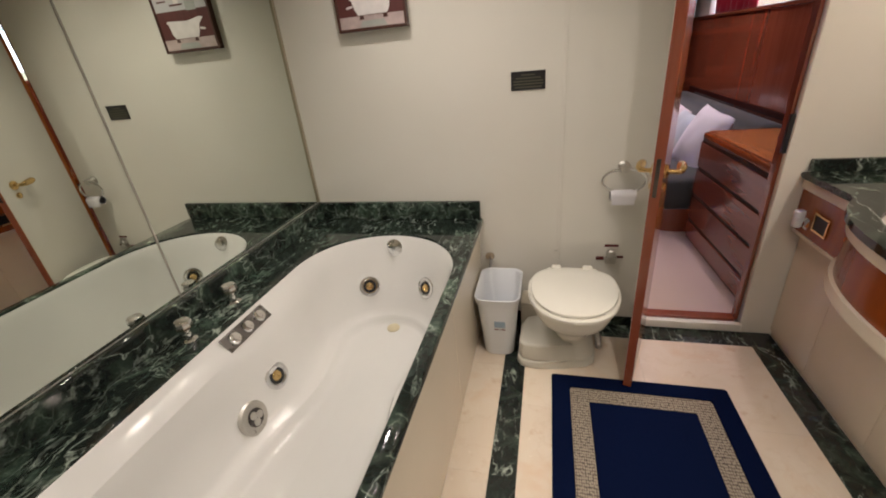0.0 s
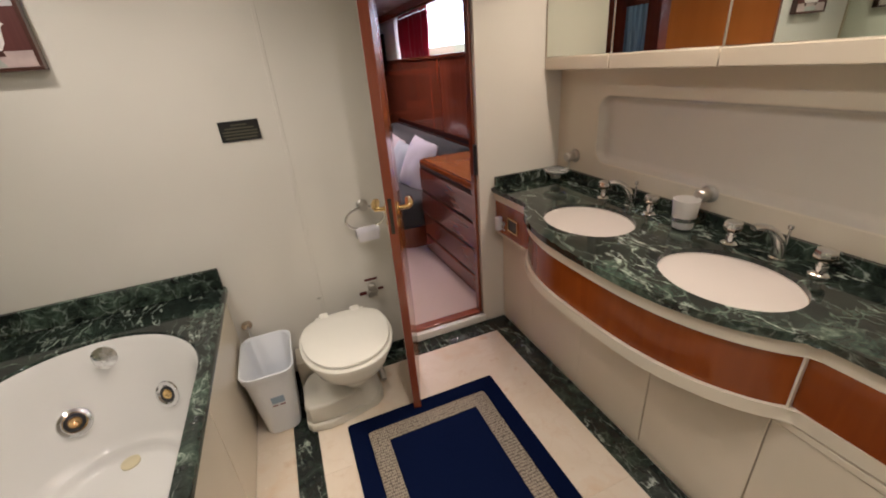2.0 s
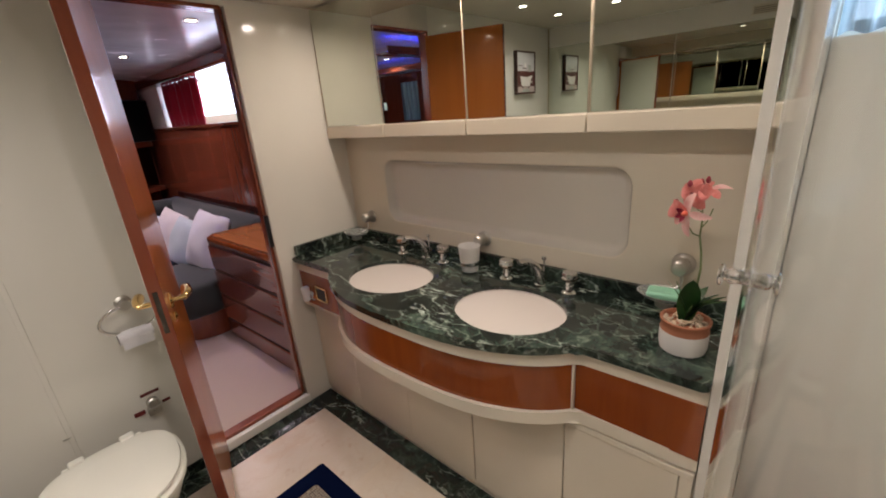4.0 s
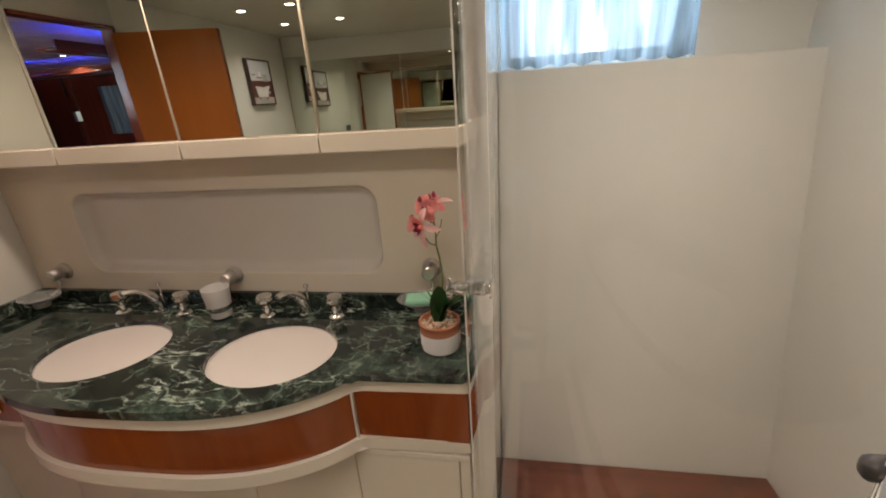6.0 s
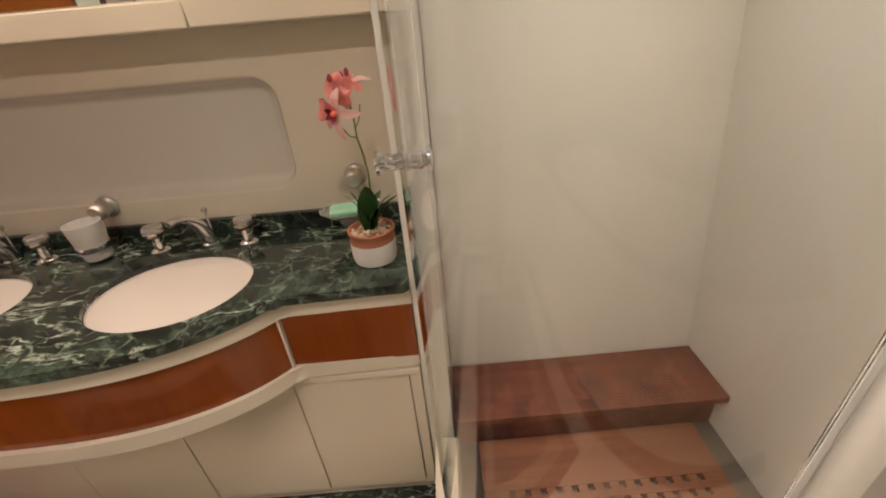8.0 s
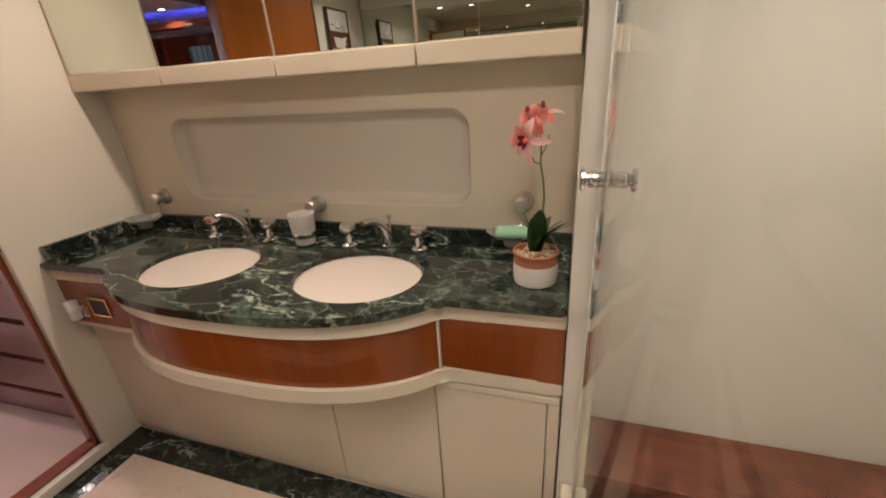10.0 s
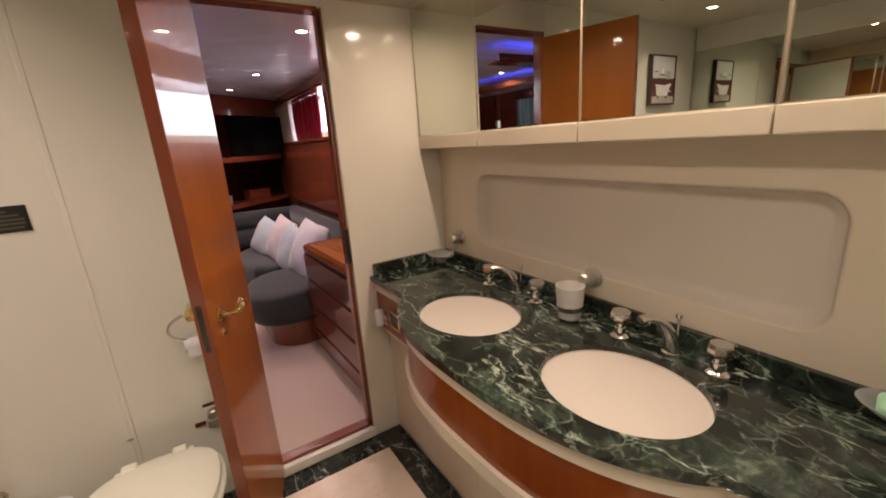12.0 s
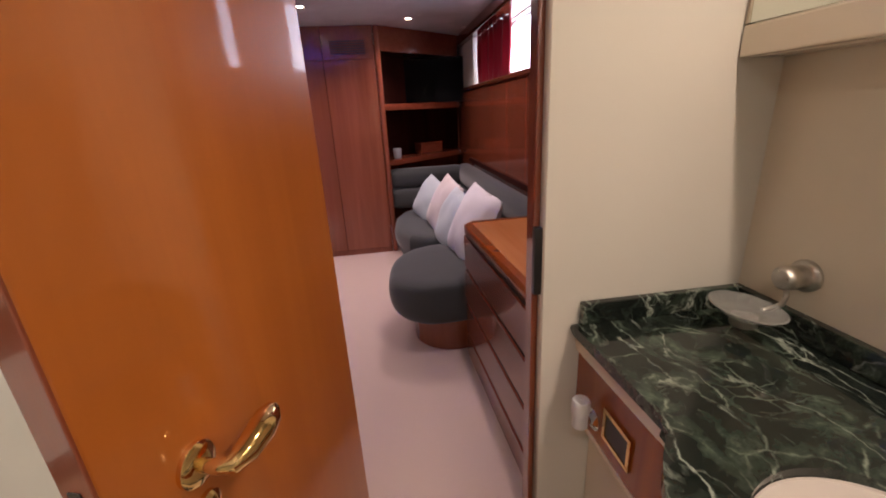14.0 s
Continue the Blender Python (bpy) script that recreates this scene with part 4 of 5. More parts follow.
part("plinth", boxes(((DXF + 0.012, DY0, CZ), (DXF + 0.0215, DY1 - 0.008, 0.084))), MAHOGANY_H, dresser)

# sofa along the hull
def pill(lo, hi, r):
    return box(bmn(), lo, hi, r, 5)


sofa = thing("sofa", "charcoal velour built-in sofa with rolled cushions on a mahogany base", "sofa", pose(0, 0, 0))
SX = 1.775
bm = prism(bmn(), arc(SX + 0.28, 3.72, 0.23, 180, 270, 10) + [(CX1 - 0.02, 3.49), (CX1 - 0.02, 5.6), (SX + 0.05, 5.6)], CZ, 0.24, 0.004)
part("base", bm, MAHOGANY, sofa, "curved mahogany plinth")


def seat(y0, y1, roundend):
    o = (arc(SX + 0.16, y0 + 0.22, 0.25, 180, 268, 10) if roundend else [(SX - 0.04, y0), ]) + [(CX1 - 0.12, y0), (CX1 - 0.12, y1), (SX - 0.05, y1)]
    bm = bmn()
    cx, cy = (SX + CX1) / 2, (y0 + y1) / 2
    loops = []
    for s, z in ((0.74, 0.240), (0.88, 0.262), (0.97, 0.315), (1.0, 0.385), (0.98, 0.445), (0.90, 0.475), (0.6, 0.49)):
        loops.append([(cx + (x - cx) * (1 - (1 - s) * 0.55), cy + (y - cy) * (1 - (1 - s) * 0.35), z) for x, y in o])
    loft(bm, loops, True, (True, True))
    return bm


for a, b, r in ((3.44, 4.20, True), (4.205, 5.42, False)):
    c = part("seat_cushion", seat(a, b, r), SOFA, sofa)
    sub = c.modifiers.new("soft", "SUBSURF")
    sub.levels = sub.render_levels = 2
for z0, z1, dx in ((0.46, 0.66, 0.0), (0.65, 0.84, 0.02)):
    part("back_roll", pill((CX1 - 0.20 + dx, 3.45, z0), (CX1 - 0.016, 5.6, z1), 0.07), SOFA, sofa)
    part("end_roll", pill((1.76, 5.36 + dx, z0), (2.50, 5.56, z1), 0.07), SOFA, sofa)


def pillow(m, w, h, t, mat, label):
    bm = bmn()
    n = 14
    for s in (1, -1):
        vs = []
        for i in range(n + 1):
            row = []
            for j in range(n + 1):
                u, v = i / n * 2 - 1, j / n * 2 - 1
                k = max(0.0, (1 - u ** 2) * (1 - v ** 2)) ** 0.42
                uu, vv = u * (1 - 0.025 * (1 - v * v)), v * (1 - 0.025 * (1 - u * u))
                wr = noise.noise(Vector((u * 1.7, v * 1.7, s * 3.0 + w * 40)))
                row.append(bm.verts.new((uu * w / 2 * (1 + 0.05 * wr), s * t / 2 * k * (1 + 0.22 * wr), vv * h / 2 * (1 + 0.04 * wr))))
            vs.append(row)
        for i in range(n):
            for j in range(n):
                bm.faces.new((vs[i][j], vs[i + 1][j], vs[i + 1][j + 1], vs[i][j + 1]))
    bmesh.ops.remove_doubles(bm, verts=bm.verts, dist=0.0015)
    return solid("pillow", bm, mat, label, "pillow", "sofa pillows", m=m)


def leaning(p, n, roll):
    """A pillow's pose at p with its broad side along n."""
    q = Vector(n).to_track_quat("Z", "Y").to_matrix().to_4x4()
    return Matrix.Translation(p) @ q @ pose(0, 0, 0, 0, 0, roll) @ pose(0, 0, 0, 90, 0, 0)


pillow(leaning((2.245, 3.90, 0.655), (-0.91, -0.20, 0.40), -8), 0.42, 0.47, 0.20, WHITECLOTH, "white cotton pillow leaning on the sofa back")
pillow(leaning((2.18, 4.22, 0.620), (-0.89, -0.20, 0.42), -8), 0.39, 0.40, 0.19, PALEBLUE, "pale blue silky pillow leaning on the sofa back")
pillow(leaning((2.16, 4.56, 0.650), (-0.89, -0.22, 0.42), -12), 0.38, 0.42, 0.17, PALEPINK, "pale pink pillow leaning on the sofa back")
pillow(leaning((2.09, 4.92, 0.625), (-0.82, -0.38, 0.46), -16), 0.36, 0.37, 0.16, PALEBLUE, "pale blue silky pillow in the sofa corner")

# blue light strips on a cornice, shining up at the ceiling
for x0, y0, x1, y1 in ((0.70, 2.80, 1.45, 2.93), (0.15, 3.09, 0.28, 4.6)):
    cove = thing("light_cove", "mahogany cornice hiding a blue light strip along the cabin ceiling", "lamp", pose(0, 0, 0), "blue light coves")
    part("cornice", boxes(((x0, y0, CTOP - 0.13), (x1, y1, CTOP - 0.112), 0.004)), MAHOGANY_H, cove)
    across = x1 - x0 > 0.5
    part("upstand", boxes(((x0, y0, CTOP - 0.1118), (x1, y0 + 0.014, CTOP - 0.075), 0.003)) if across else boxes(((x1 - 0.014, y0, CTOP - 0.1118), (x1, y1, CTOP - 0.075), 0.003)), MAHOGANY_H, cove)
    part("bracket", boxes(((x0 + 0.05, y0 + 0.04, CTOP - 0.1118), (x0 + 0.07, y0 + 0.06, CTOP - 0.0004))), MAHOGANY_H, cove)
    part("light_strip", boxes(((x0 + 0.03, y0 + 0.03, CTOP - 0.1117), (x1 - 0.03, y0 + 0.045, CTOP - 0.104))) if across else boxes(((x0 + 0.09, y0 + 0.03, CTOP - 0.1117), (x0 + 0.105, y1 - 0.03, CTOP - 0.104))), BLUELED, cove, "blue lit strip")

# ---------------------------------------------------------------- bath fittings


JET_RING = [(0.050, -0.012), (0.054, 0.003), (0.050, 0.008), (0.039, 0.010), (0.033, 0.004), (0.032, -0.006)]
for p, n in (((0.063, 1.314, 0.374), (0.93, -0.11, 0.36)), ((0.193, 1.962, 0.394), (0.37, -0.79, 0.5)), ((0.502, 1.954, 0.405), (-0.48, -0.8, 0.35))):
    m = facing(p, n)
    jet = part("jet", turned(bmn(), JET_RING, m, 28), CHROME, bath, "chrome whirlpool jet")
    part("cup", turned(bmn(), [(0.0325, 0.004), (0.028, -0.004), (0.0, -0.006)], m, 20), BLACK, jet, "dark jet cup")
    part("nozzle", turned(bmn(), [(0.020, -0.004), (0.021, 0.004), (0.016, 0.009), (0.008, 0.008), (0.0, 0.004)], m, 16), GOLD, jet, "brass nozzle")
m = facing((0.052, 1.158, 0.316), (0.96, 0, 0.29))
suct = part("suction_cover", turned(bmn(), [(0.060, -0.012), (0.064, 0.004), (0.057, 0.011), (0.02, 0.014), (0.0, 0.0145)], m, 28), STEEL, bath, "round steel suction cover")
part("boss", turned(bmn(), [(0.034, 0.0125), (0.034, 0.0165), (0.028, 0.0185), (0.012, 0.0170), (0.0, 0.0168)], m, 24), DARKMETAL, suct, "darker raised centre")
for k in range(3):
    part("rib", turned(bmn(), [(0.0145, 0.0), (0.0145, 0.004), (0.010, 0.006), (0.0, 0.0062)], m @ pose(0.016 * math.cos(2.1 * k), 0.016 * math.sin(2.1 * k), 0.0165), 10), STEEL, suct)
m = facing((0.322, 2.060, 0.574), (0.0, -0.95, 0.3))
part("overflow_knob", turned(bmn(), [(0.044, -0.004), (0.044, 0.003), (0.036, 0.006), (0.024, 0.012), (0.028, 0.028), (0.020, 0.034), (0.0, 0.035)], m, 24), CHROME, bath, "chrome overflow knob")
m = facing((0.328, 1.872, 0.206), (0.0, -0.05, 1.0))
part("drain_cap", turned(bmn(), [(0.032, -0.004), (0.032, 0.003), (0.028, 0.006), (0.0, 0.007)], m, 24), painted("beige_cap", (0.62, 0.55, 0.36), 0.3), bath, "beige drain cap")
m = Matrix.Translation((0.004, 1.315, 0.600)) @ pose(0, 0, 0, 0, 50, 0)
bm = boxes(((-0.031, -0.115, -0.004), (0.031, 0.115, 0.006), 0.002))
bmesh.ops.transform(bm, matrix=m, verts=bm.verts)
panel = part("control_panel", bm, metal("dark_steel", (0.20, 0.19, 0.18), 0.3), bath, "dark steel control plate")
for k in (-0.07, 0.0, 0.07):
    part("control_button", turned(bmn(), [(0.025, 0.005), (0.025, 0.010), (0.020, 0.018), (0.012, 0.020), (0.0, 0.019)], m @ pose(0, k, 0), 20), CHROME, panel, "round chrome button")


def hex_tap(x, y, z, label, group):
    """A faceted tap handle on a flange."""
    t = thing("tap_handle", label, "tap", pose(x, y, z), group)
    t.scale = (1.06, 1.06, 1.14)
    part("flange", turned(bmn(), [(0.027, 0.0), (0.027, 0.004), (0.022, 0.008), (0.0155, 0.011), (0.014, 0.026)], None, 24), CHROME, t)
    part("stem", turned(bmn(), [(0.0125, 0.024), (0.0125, 0.044)], None, 20), SATIN, t, "satin stem")
    part("grip", turned(bmn(), [(0.014, 0.038), (0.0225, 0.042), (0.0275, 0.050), (0.0275, 0.054)], None, 8), BRASSED, t, "faceted brass collar")
    part("grip_top", turned(bmn(), [(0.0268, 0.0541), (0.0262, 0.066), (0.0235, 0.071), (0.012, 0.073), (0.0, 0.073)], None, 8), SATIN, t, "faceted chrome cap")
    return t


hex_tap(-0.115, 1.414, TZ + 0.0003, "chrome and brass bath tap handle on the marble deck", "bath taps")
hex_tap(-0.109, 1.180, TZ + 0.0003, "chrome and brass bath tap handle on the marble deck", "bath taps")

# ---------------------------------------------------------------- basin taps, dishes, orchid
CT = 0.8603
for (l, s, r) in ((1.833, 1.693, 1.571), (1.228, 1.089, 0.966)):
    hex_tap(2.478, l, CT, "chrome and brass basin tap handle", "basin taps")
    hex_tap(2.484, r, CT, "chrome and brass basin tap handle", "basin taps")
    sp = thing("basin_spout", "curved chrome basin spout with a flat mouth", "tap", pose(2.500, s, CT), "basin spouts")
    part("base", turned(bmn(), [(0.024, 0.0), (0.024, 0.003), (0.019, 0.006), (0.016, 0.010)], None, 24), CHROME, sp)
    bm = bmn()
    path = [(-0.080 * (1 - math.cos(a)) - 0.001, 0.030 * (1 - math.cos(a)), 0.004 + 0.108 * math.sin(a)) for a in [radians(v) for v in (0, 18, 36, 52, 66, 80, 92, 101)]]
    widths = [(0.023, 0.018), (0.023, 0.017), (0.022, 0.016), (0.020, 0.014), (0.018, 0.0125), (0.016, 0.0115), (0.0145, 0.0105), (0.0135, 0.0095)]
    loops = []
    for i, p in enumerate(path):
        d = (Vector(path[min(i + 1, 7)]) - Vector(path[max(i - 1, 0)])).normalized()
        flat_dir = Vector((-0.93, 0.36, 0.0)).cross(Vector((0, 0, 1))).normalized()
        up = flat_dir.cross(d).normalized()
        loops.append([Vector(p) + flat_dir * widths[i][0] * math.cos(2 * math.pi * k / 16) + up * widths[i][1] * math.sin(2 * math.pi * k / 16) for k in range(16)])
    loft(bm, loops, True, (True, True))
    part("spout", bm, SATIN, sp)
    part("pull_rod", turned(bmn(), [(0.004, 0.0), (0.004, 0.080), (0.009, 0.084), (0.009, 0.094), (0.0, 0.096)], pose(0.020, -0.004, 0.012), 12), CHROME, sp, "chrome waste pull rod")


def rosette(parent, y, z):
    """A wall flange with a stout round knob in front of it."""
    part("rosette", turned(bmn(), [(0.034, 0.0), (0.034, 0.006), (0.031, 0.010), (0.024, 0.013), (0.0215, 0.018), (0.0215, 0.030), (0.0245, 0.034), (0.0255, 0.044), (0.0245, 0.056), (0.019, 0.062), (0.0, 0.064)], facing((EAST - 0.0005, y, z), (-1, 0, 0)), 28), STEEL, parent, "turned steel wall rosette")


def soap_dish(y, z, dy, soap):
    d = thing("soap_dish", "clear glass soap dish on a steel wall arm" + (" with green soap" if soap else ""), "soap dish", pose(0, 0, 0), "soap dishes")
    rosette(d, y, z)
    part("arm", tube(bmn(), [(EAST - 0.045, y, z - 0.015), (EAST - 0.046, y - 0.008, z - 0.036), (EAST - 0.050, y - 0.006, z - 0.056), (EAST - 0.062, y + dy * 0.5, z - 0.070), (EAST - 0.078, y + dy, z - 0.074)], 0.0055), STEEL, d)
    c = pose(EAST - 0.118, y + dy, z - 0.082)
    bm = bmn()
    turned(bm, [(0.025, 0.0), (0.028, -0.002), (0.052, 0.008), (0.066, 0.020), (0.069, 0.023), (0.066, 0.0235), (0.050, 0.012), (0.020, 0.004), (0.0, 0.004)], c @ Matrix.Diagonal((0.85, 1.15, 1, 1)), 36)
    part("dish", bm, DISHGLASS, d, "clear moulded glass dish")
    part("foot", turned(bmn(), [(0.024, -0.020), (0.026, -0.016), (0.026, -0.002)], c, 24), STEEL, d)
    if soap:
        s = new("soap_bar", mesh_of("soap_bar", box(bmn(), (-0.032, -0.050, 0.0), (0.032, 0.050, 0.022), 0.010, 4), painted("green_soap", (0.24, 0.50, 0.34), 0.4, 0.12, 0.0, 30)))
        s.matrix_world = c @ pose(0, 0, 0.009, 0, 0, 8)
        tagged(s, "pale green bar of soap lying in a glass dish", "soap")


soap_dish(2.160, 0.992, 0.008, False)
soap_dish(0.632, 1.012, 0.018, True)
tum = thing("tumbler_holder", "frosted glass tumbler in a steel wall holder", "tumbler", pose(0, 0, 0))
rosette(tum, 1.393, 0.980)
part("arm", tube(bmn(), [(EAST - 0.045, 1.393, 0.962), (EAST - 0.046, 1.394, 0.945), (EAST - 0.048, 1.396, 0.922), (EAST - 0.056, 1.398, 0.907), (EAST - 0.0705, 1.400, 0.9026)], 0.0048), CHROME, tum)
tc = pose(EAST - 0.108, 1.40, 0.8606)
part("ring", turned(bmn(), [(0.0395, 0.034), (0.0420, 0.034), (0.0420, 0.050), (0.0395, 0.050), (0.0395, 0.034)], tc, 28), CHROME, tum)
part("tumbler", turned(bmn(), [(0.0385, 0.046), (0.0405, 0.0505), (0.0465, 0.116), (0.0450, 0.116), (0.0385, 0.053), (0.0, 0.051)], tc, 36), FROST, tum, "frosted glass tumbler")
part("tumbler_foot", turned(bmn(), [(0.0, 0.004), (0.031, 0.004), (0.0345, 0.007), (0.0385, 0.044), (0.0385, 0.0455), (0.0, 0.0458)], tc, 36), FROST, tum, "frosted glass tumbler foot")

orchid = thing("potted_orchid", "pink artificial orchid in a white and terracotta pot", "plant", pose(2.325, 0.570, CT))
part("pot", turned(bmn(), [(0.050, 0.0), (0.055, 0.003), (0.0585, 0.020), (0.0585, 0.060)], None, 40), painted("white_glaze", (0.78, 0.75, 0.72), 0.3), orchid, "white glazed pot")
part("pot_rim", turned(bmn(), [(0.0586, 0.060), (0.056, 0.070), (0.0575, 0.080), (0.0605, 0.084), (0.0605, 0.090), (0.055, 0.091), (0.052, 0.086), (0.052, 0.076)], None, 40), painted("terracotta", (0.36, 0.14, 0.07), 0.55), orchid, "brown terracotta rim")
bm = bmn()
rng = random.Random(4)
for k in range(70):
    a, r = rng.uniform(0, 6.28), 0.050 * math.sqrt(rng.random())
    s = rng.uniform(0.005, 0.009)
    bmesh.ops.create_icosphere(bm, subdivisions=1, radius=s, matrix=pose(r * math.cos(a), r * math.sin(a), 0.078 + rng.uniform(0, 0.007), rng.uniform(0, 90), 0, rng.uniform(0, 180)) @ Matrix.Diagonal((1, 1.3, 0.7, 1)))
pebbles = part("pebble_fill", bm, painted("cream_pebbles", (0.62, 0.50, 0.36), 0.5, 0.3, 0.0, 200), orchid, "cream and brown pebbles")
LEAF = painted("leaf_green", (0.040, 0.115, 0.028), 0.35, 0.45, 0.0, 90)
LEAFLIGHT = plain("leaf_light_green", color=(0.10, 0.20, 0.05), rough=0.45)


def blade(length, width, lean, turn, mat, lift=0.075, fold=0.25):
    bm = bmn()
    rows = []
    for i in range(9):
        t = i / 8
        w = width * math.sin(math.pi * min(1.0, 0.12 + t * 0.88)) ** 0.7 * (1 if t < 1 else 0.05)
        out = lean * length * t ** 1.8
        up = length * (t - 0.25 * abs(lean) * t * t)
        rows.append([(out, -w, up + fold * w), (out - 0.002, 0, up), (out, w, up + fold * w)])
    loft(bm, rows, False)
    bmesh.ops.solidify(bm, geom=bm.faces[:], thickness=0.0012)
    bmesh.ops.transform(bm, matrix=pose(0, 0, lift, 0, 0, turn), verts=bm.verts)
    return part("leaf", bm, mat, orchid)


for L, W, lean, turn, mt in ((0.140, 0.027, 0.16, 205, LEAF), (0.120, 0.020, 0.55, 262, LEAF), (0.110, 0.013, 0.75, 285, LEAF), (0.14, 0.0075, 0.42, 130, LEAFLIGHT), (0.12, 0.006, 0.30, 75, LEAFLIGHT), (0.11, 0.018, 0.6, 330, LEAF), (0.12, 0.010, 0.75, 255, LEAFLIGHT), (0.10, 0.016, 0.6, 20, LEAF)):
    blade(L, W, lean, turn, mt)
STEM = plain("stem_green", color=(0.12, 0.16, 0.05), rough=0.5)
stem = [(0.0, -0.004, 0.08), (0.006, -0.012, 0.16), (0.010, -0.016, 0.23), (0.010, -0.012, 0.275), (0.012, -0.004, 0.315), (0.016, -0.004, 0.355), (0.020, 0.000, 0.39), (0.024, 0.004, 0.42)]
part("stem", tube(bmn(), stem, [0.0028, 0.0028, 0.0026, 0.0025, 0.0023, 0.002, 0.0018, 0.0015], 8), STEM, orchid)
part("side_stem", tube(bmn(), [(0.012, -0.004, 0.315), (0.004, 0.010, 0.322), (-0.006, 0.022, 0.345), (-0.008, 0.026, 0.365)], 0.0017, 8), STEM, orchid)
part("side_stem", tube(bmn(), [(0.014, -0.004, 0.335), (0.022, -0.014, 0.352), (0.026, -0.022, 0.385)], 0.0014, 8), STEM, orchid)
part("side_stem", tube(bmn(), [(0.018, -0.002, 0.375), (0.012, 0.008, 0.382), (0.008, 0.012, 0.40)], 0.0014, 8), STEM, orchid)
PETAL = Mat("pink_petal")
pn = PETAL.noise(70, 4)
PETAL.put(color=PETAL.ramp(pn, [(0.3, (0.80, 0.28, 0.25)), (0.7, (0.88, 0.42, 0.38))]), rough=0.6)
PALEPETAL = Mat("pale_petal")
pn = PALEPETAL.noise(60, 4)
PALEPETAL.put(color=PALEPETAL.ramp(pn, [(0.3, (0.88, 0.52, 0.50)), (0.7, (0.92, 0.72, 0.69))]), rough=0.6)


LIP = plain("crimson_lip", color=(0.26, 0.006, 0.045), rough=0.5)
THROAT = plain("orange_throat", color=(0.75, 0.16, 0.10), rough=0.5)


def flower(p, n, size, petals, roll=0.0, lip=0.26):
    """Petals given as (angle, length, half width, cup, material) round a crimson lip and an orange throat."""
    m = facing(p, n, roll)
    for a, L, W, cup, mat in petals:
        bm = bmn()
        rows = []
        for i in range(9):
            t = i / 8
            w = size * W * math.sin(math.pi * min(1, 0.08 + 0.86 * t)) ** 0.75
            r = size * (0.06 + L * t)
            zc = size * (cup * math.sin(t * 2.4) - 0.18 * t * t)
            ripple = 0.05 * w * math.sin(9 * t + a)
            rows.append([(r, -w, zc + 0.16 * w + ripple), (r, -w * 0.5, zc + 0.03 * w), (r + 0.01 * size, 0, zc - 0.07 * w), (r, w * 0.5, zc + 0.03 * w), (r, w, zc + 0.16 * w - ripple)])
        loft(bm, rows, False)
        bmesh.ops.solidify(bm, geom=bm.faces[:], thickness=0.0006)
        bmesh.ops.transform(bm, matrix=m @ pose(0, 0, 0, 0, 0, a), verts=bm.verts)
        part("petal", bm, mat, orchid)
    for a in (150, 215, 270):
        bm = bmn()
        k = size * lip
        loft(bm, [[(k * t * 1.5, -k * 0.55 * math.sin(math.pi * (0.15 + 0.8 * t)), k * (0.9 + 0.6 * t * t)), (k * t * 1.5, 0, k * (0.8 + 0.5 * t * t)), (k * t * 1.5, k * 0.55 * math.sin(math.pi * (0.15 + 0.8 * t)), k * (0.9 + 0.6 * t * t))] for t in (0.0, 0.3, 0.6, 0.85, 1.0)], False)
        bmesh.ops.solidify(bm, geom=bm.faces[:], thickness=0.0008)
        bmesh.ops.transform(bm, matrix=m @ pose(0, 0, 0, 0, 0, a), verts=bm.verts)
        part("lip", bm, LIP, orchid, "crimson flower lip")
    part("throat", turned(bmn(), [(0.0, 0.0), (0.55, 0.3), (0.7, 0.8), (0.4, 1.25), (0.0, 1.35)], m @ Matrix.Diagonal((size * lip * 0.7, size * lip * 0.7, size * lip, 1)), 10), THROAT, orchid, "orange flower throat")


P, Q = PETAL.m, PALEPETAL.m
flower((-0.012, 0.024, 0.376), (-0.80, 0.55, 0.05), 0.052, ((2, 1.15, 0.19, 0.10, Q), (-82, 1.05, 0.24, 0.12, Q), (-138, 0.95, 0.20, 0.10, Q), (78, 0.95, 0.25, 0.22, Q), (158, 0.85, 0.46, 0.45, P)))
flower((0.010, 0.016, 0.418), (-0.85, 0.40, 0.10), 0.040, ((90, 0.90, 0.50, 0.15, P), (25, 0.95, 0.52, 0.15, P), (158, 0.95, 0.52, 0.15, P), (-52, 0.90, 0.42, 0.10, P), (-128, 0.90, 0.42, 0.10, P)), 0.0, 0.16)
flower((0.020, -0.006, 0.432), (-0.35, -0.15, 0.90), 0.040, ((0, 1.25, 0.22, 0.20, Q), (70, 0.90, 0.24, 0.20, P), (150, 1.00, 0.22, 0.20, Q), (-60, 0.85, 0.34, 0.05, P), (-120, 0.85, 0.34, 0.05, P)), 0.0, 0.20)
for k, p in enumerate(((0.026, -0.004, 0.452), (0.022, 0.008, 0.446), (0.006, 0.030, 0.444), (-0.004, 0.052, 0.398))):
    part("bud", turned(bmn(), [(0.0, -0.008), (0.005, -0.004), (0.006, 0.002), (0.003, 0.009), (0.0, 0.011)], pose(*p), 10), plain("bud_red", color=(0.28, 0.03, 0.05), rough=0.5), orchid)

